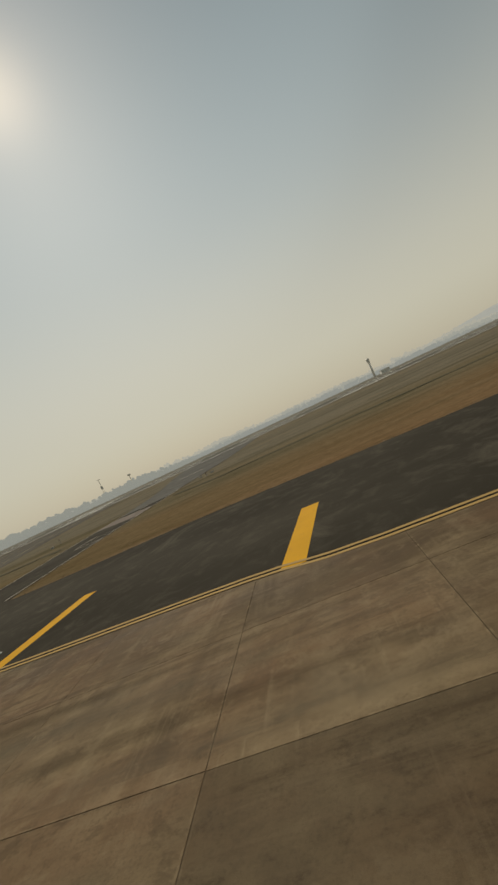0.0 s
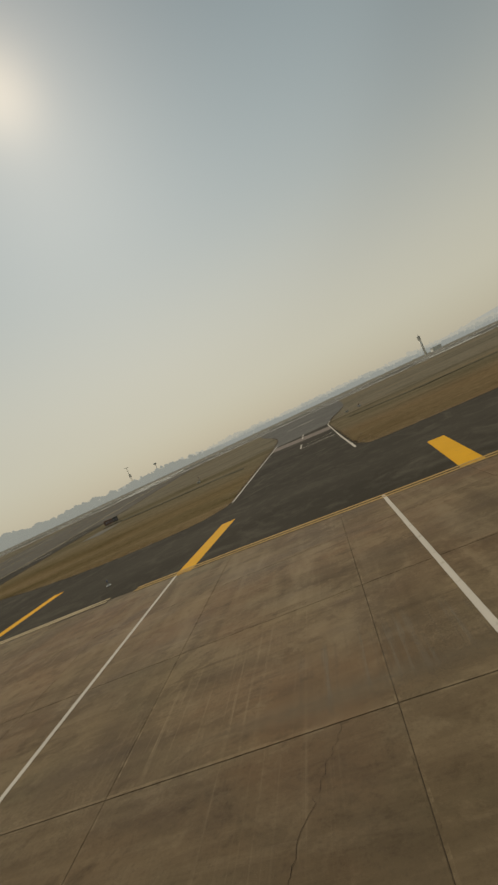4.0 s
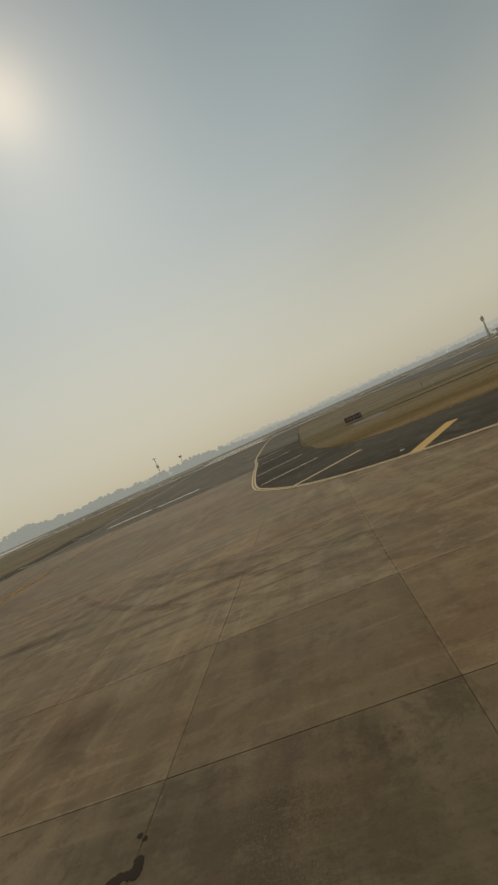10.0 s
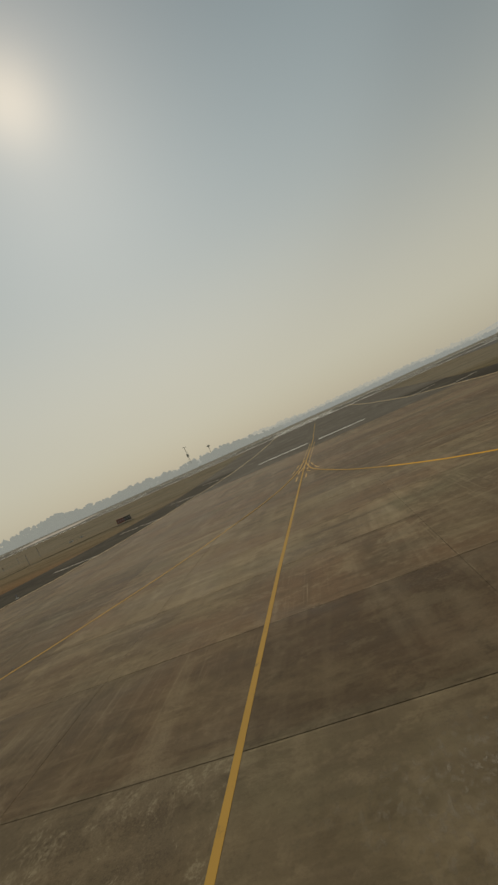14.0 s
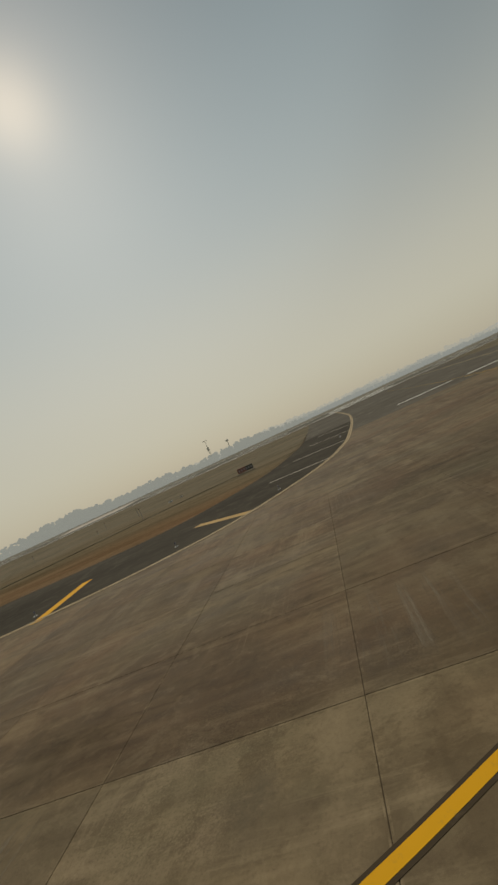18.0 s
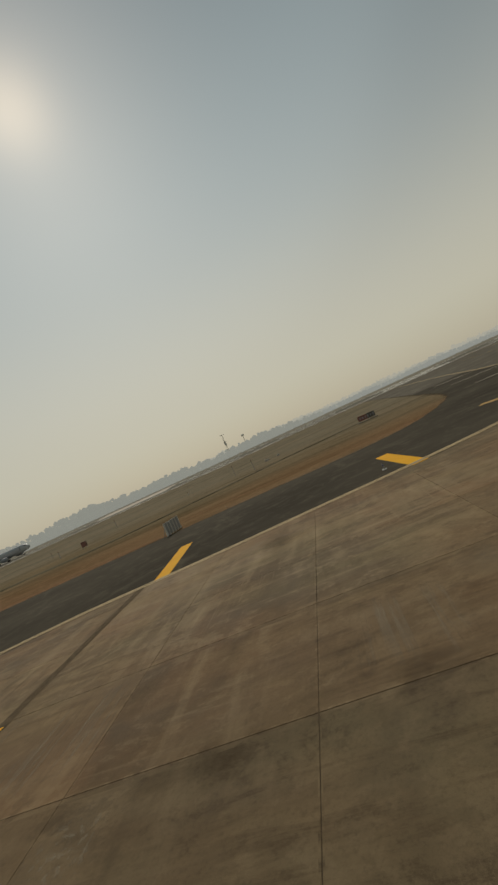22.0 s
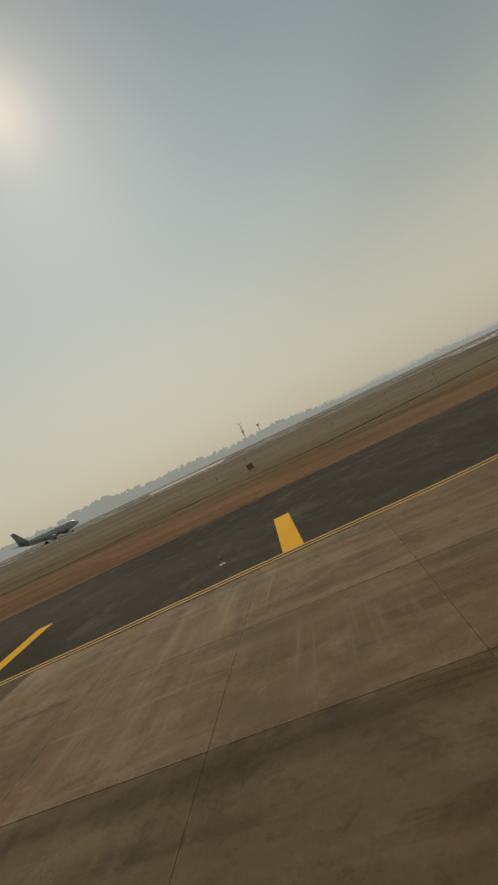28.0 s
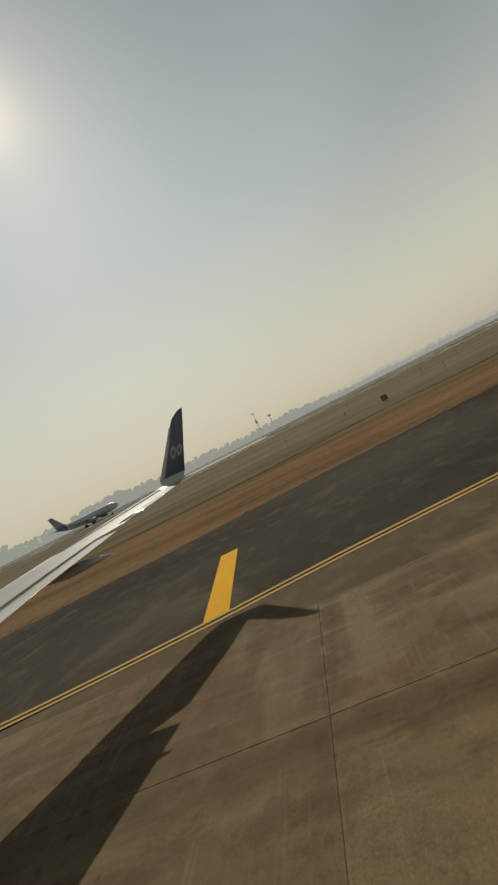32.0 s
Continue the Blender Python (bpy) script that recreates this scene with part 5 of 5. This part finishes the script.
# ---------------------------------------------------------------- grass along the shoulders
def grass_tufts(line, seed, count, deep):
    r = np.random.default_rng(seed)
    pts = np.array([(p.x, p.y) for p in line])
    i = r.integers(1, len(pts) - 1, count)
    way = pts[i + 1] - pts[i - 1]
    way /= np.linalg.norm(way, axis=1, keepdims=True)
    out = np.stack([-way[:, 1], way[:, 0]], 1)
    d = r.exponential(deep, count) ** 1.2
    at = pts[i] + out * (d[:, None] - 0.1) + way * r.uniform(-1.0, 1.0, (count, 1))
    verts, k = np.zeros((count * 6, 3)), np.arange(count)
    h = r.uniform(-0.045, 0.005, count)
    for b in range(2):
        a = r.uniform(0, 2 * np.pi, count)
        w = r.uniform(0.04, 0.12, count)
        for j, s in enumerate((-1, 1)):
            verts[k * 6 + b * 3 + j] = np.stack([at[:, 0] + s * w * np.cos(a), at[:, 1] + s * w * np.sin(a), np.full(count, -0.06)], 1)
        verts[k * 6 + b * 3 + 2] = np.stack([at[:, 0] + r.normal(0, 0.1, count), at[:, 1] + r.normal(0, 0.1, count), h], 1)
    faces = np.arange(count * 6).reshape(-1, 3)
    me = bpy.data.meshes.new("dry_tufts")
    me.from_pydata(verts.tolist(), [], faces.tolist())
    me.materials.append(TUFT)
    return tagged(new("dry_tufts", me), "dry yellow-brown grass tufts along the shoulder", "grass", kind="stuff")


def tuft_material():
    n = Nodes("dry_tuft", 0.9)
    rnd_i = n.geo.outputs["Random Per Island"]
    c = n.mix(rnd_i, (0.12, 0.082, 0.046), (0.2, 0.138, 0.082))
    n.colour(n.mix(n.ramp(rnd_i, 0.8, 1.0, 0, 0.8), c, (0.08, 0.085, 0.035)))
    return n.m


TUFT = tuft_material()
cut = [p for p in OUT_A1 if p.y > -110]
grass_tufts(cut[::-1], 1, 2200, 0.5)
grass_tufts([p for p in OUT_A2 if p.y > -110][::-1], 2, 2200, 0.5)
grass_tufts([p for p in OUT_B if p.y > -110][::-1], 3, 3500, 0.5)

# ---------------------------------------------------------------- slabs of the taxiway
def edge_at(x):
    """Where the painted edge runs at x, on the taxiway's own side."""
    line = EDGE_A if x < 92 else EDGE_B
    best = None
    for a, b in zip(line, line[1:]):
        if min(a.x, b.x) <= x <= max(a.x, b.x) and abs(a.x - b.x) > 1e-6:
            y = a.y + (b.y - a.y) * (x - a.x) / (b.x - a.x)
            best = y if best is None else max(best, y)
    if 89 < x < 141:
        return -60.0 if 92 < x < 138 else (best if best is not None else -60.0)
    return best if best is not None else -11.0


GAP = 0.0048
JOINTS = ((-6, -30.4), (0, -1.2), (1, 3.59), (2, 8.95), (4, 19.1), (6, 29.2), (7, 34.13), (12, 58.97), (14, 68.65), (16, 77.97), (17, 82.62), (19, 92.32), (22, 107.03), (27, 131.48), (28, 136.26), (29, 141.15), (30, 146.07), (32, 156.18), (34, 166.44), (36, 176.44), (38, 186.35), (42, 205.68), (44, 215.3), (46, 225.23), (47, 230.08), (56, 274))


def joint_x(k):
    return float(np.interp(k, [a for a, _ in JOINTS], [b for _, b in JOINTS]))


def drift(x):
    """Sideways shift of the slab rows, fitted to the camera's view."""
    return float(np.interp(x, (-30, 0, 11, 20, 29, 34, 58, 68, 76, 82, 88, 94, 107, 114, 126, 141, 157, 168, 186, 205, 230), (0.6, 0.37, 0.28, 0.23, 0.1, 0.03, -0.02, -0.08, -0.17, -0.11, 0.0, 0.1, 0.11, 0.1, -0.16, -0.15, -0.11, -0.21, -0.15, -0.2, -0.13)))


# pours that came out darker or paler than the rest, lane by lane
TONES = {-2.3: {0: 0.8, 3: 0.82, 4: 1.14, 5: 0.8, 7: 0.9, 12: 1.12, 13: 0.84, 14: 0.9, 15: 0.85, 16: 0.88, 17: 0.7, 18: 0.8, 19: 0.78, 20: 0.72, 21: 0.68, 22: 0.76, 24: 0.95, 25: 1.05, 26: 1.12, 27: 0.98, 28: 1.3, 29: 1.25, 30: 1.0, 31: 1.08, 32: 0.95, 33: 0.76, 34: 0.78, 35: 0.92, 36: 0.8, 37: 0.72, 38: 0.85, 40: 0.84, 41: 0.74, 42: 0.7, 43: 0.84, 44: 0.85},
         -6.25: {-1: 1.12, 0: 1.3, 1: 1.25, 2: 1.2, 3: 1.22, 4: 1.2, 5: 1.2, 6: 1.1, 7: 1.15, 12: 1.2, 13: 1.25, 17: 0.9, 15: 1.12, 16: 1.12, 18: 1.1, 22: 0.78, 23: 0.78, 25: 0.9, 26: 0.8, 27: 0.95, 28: 0.85, 30: 0.95, 31: 0.82, 32: 0.86, 33: 0.98, 34: 1.0, 35: 1.25, 36: 1.15, 37: 0.92, 38: 0.9, 41: 1.15, 42: 1.1, 43: 1.1}}
# slabs whose skin has come off
BAD_SLABS = {(c, -2.3) for c in (24, 37)}
ROWS_Y = (-2.3, -6.25, -10.35, -14.4, -18.45, -22.5, -26.5)
tagged(link("taxiway_margin", slab([(215.3, -10.42), (215.3, edge_at(215.3) + 0.28)] + [(x, edge_at(x) + 0.28) for x in range(216, 252)] + [(251, -10.42)], -0.1, -0.003), BROWN), "smooth brown asphalt margin beside the slabs", "margin", kind="structure")
tagged(link("slab_bed", slab([(-25.9, -2.3), (-25.9, -10.9), (92, -10.9), (92, -26.5), (138, -26.5), (138, -10.9), (205, -10.9), (205, -14.5), (215.2, -14.3), (215.2, -10.9), (265, -9.2), (265, -2.3)], -0.1, -0.0095), JOINT), "dark filler in the joints between slabs", "joints", kind="structure")
r = random.Random(9)
for c in range(-5, 52):
    xa, xb = joint_x(c) + GAP, joint_x(c + 1) - GAP
    ea, eb = edge_at(xa) + 0.3, edge_at(xb) + 0.3
    for hi, low in zip(ROWS_Y, ROWS_Y[1:]):
        gap = GAP if hi > -10 else 0.004
        da, db = drift(xa), drift(xb)
        ya, yb = max(low + gap + da, ea), max(low + gap + db, eb)
        ta, tb = (hi - gap + d if hi < -3 else hi for d in (da, db))
        if min(ta, tb) - max(ya, yb) < 0.25 or (xa > 215 and hi < -10):
            continue
        bm = bmesh.new()
        pts = [(0, ta), (0, ya), (xb - xa, yb), (xb - xa, tb)]
        w = 0.006
        cx, cy = (xb - xa) / 2, (ta + ya) / 2
        inn = [(px + math.copysign(w, cx - px), py + math.copysign(w, cy - py)) for px, py in pts]
        t = [bm.verts.new((px, py, 0.0)) for px, py in inn]
        m_ = [bm.verts.new((px, py, -0.006)) for px, py in pts]
        b_ = [bm.verts.new((px, py, -0.05)) for px, py in pts]
        core = [bm.verts.new((px + math.copysign(r.uniform(0.02, 0.05), cx - px), py + math.copysign(r.uniform(0.02, 0.05), cy - py), 0.0)) for px, py in inn]
        bm.faces.new(core)
        for i in range(4):
            j = (i + 1) % 4
            bm.faces.new((core[i], t[i], t[j], core[j])).material_index = 1
            bm.faces.new((t[i], m_[i], m_[j], t[j])).material_index = 1
            bm.faces.new((m_[i], b_[i], b_[j], m_[j]))
        bmesh.ops.recalc_face_normals(bm, faces=bm.faces)
        me = bpy.data.meshes.new("slab")
        bm.to_mesh(me)
        bm.free()
        me.materials.append(SPALLED if (c, hi) in BAD_SLABS else CONCRETE)
        me.materials.append(CHIPPED)
        ob = new("slab", me)
        ob.location = (xa, 0, -0.0012 - r.uniform(0, 0.003))
        tone = TONES.get(hi, {}).get(c, r.uniform(0.93, 1.08) * (1.0 if hi > -10 else 0.95 if 25 < c < 32 else 1.17))
        # greyer mix about the crossing, redder at both ends
        grey = float(np.interp(c, (11, 18, 27, 32), (0, 1, 1, 0)))
        ob.color = (tone * (1.025 - 0.05 * grey), tone, tone * (0.965 + 0.025 * grey), 1)
        ob.parent = taxiway

# ---------------------------------------------------------------- the far field and runway are raised to fit the camera's view
FOOT, CREST, CLIMB = -85.0, -236.0, 0.02


def climb(y):
    return CLIMB * (FOOT - min(FOOT, max(CREST, y)))


for ob in [o for o in scene.objects if o.parent is None and o.type in {"MESH", "EMPTY"}]:
    if ob.type == "EMPTY" or ob.location.length > 1e-6:
        ob.location.z += climb(ob.location.y)
        continue
    ys = [v.co.y for v in ob.data.vertices]
    if min(ys) > FOOT:
        continue
    if max(ys) > CREST:
        bm = bmesh.new()
        bm.from_mesh(ob.data)
        for cut in (FOOT, CREST):
            bmesh.ops.bisect_plane(bm, geom=bm.verts[:] + bm.edges[:] + bm.faces[:], plane_co=(0, cut, 0), plane_no=(0, 1, 0))
        bm.to_mesh(ob.data)
        bm.free()
    for v in ob.data.vertices:
        v.co.z += climb(v.co.y)
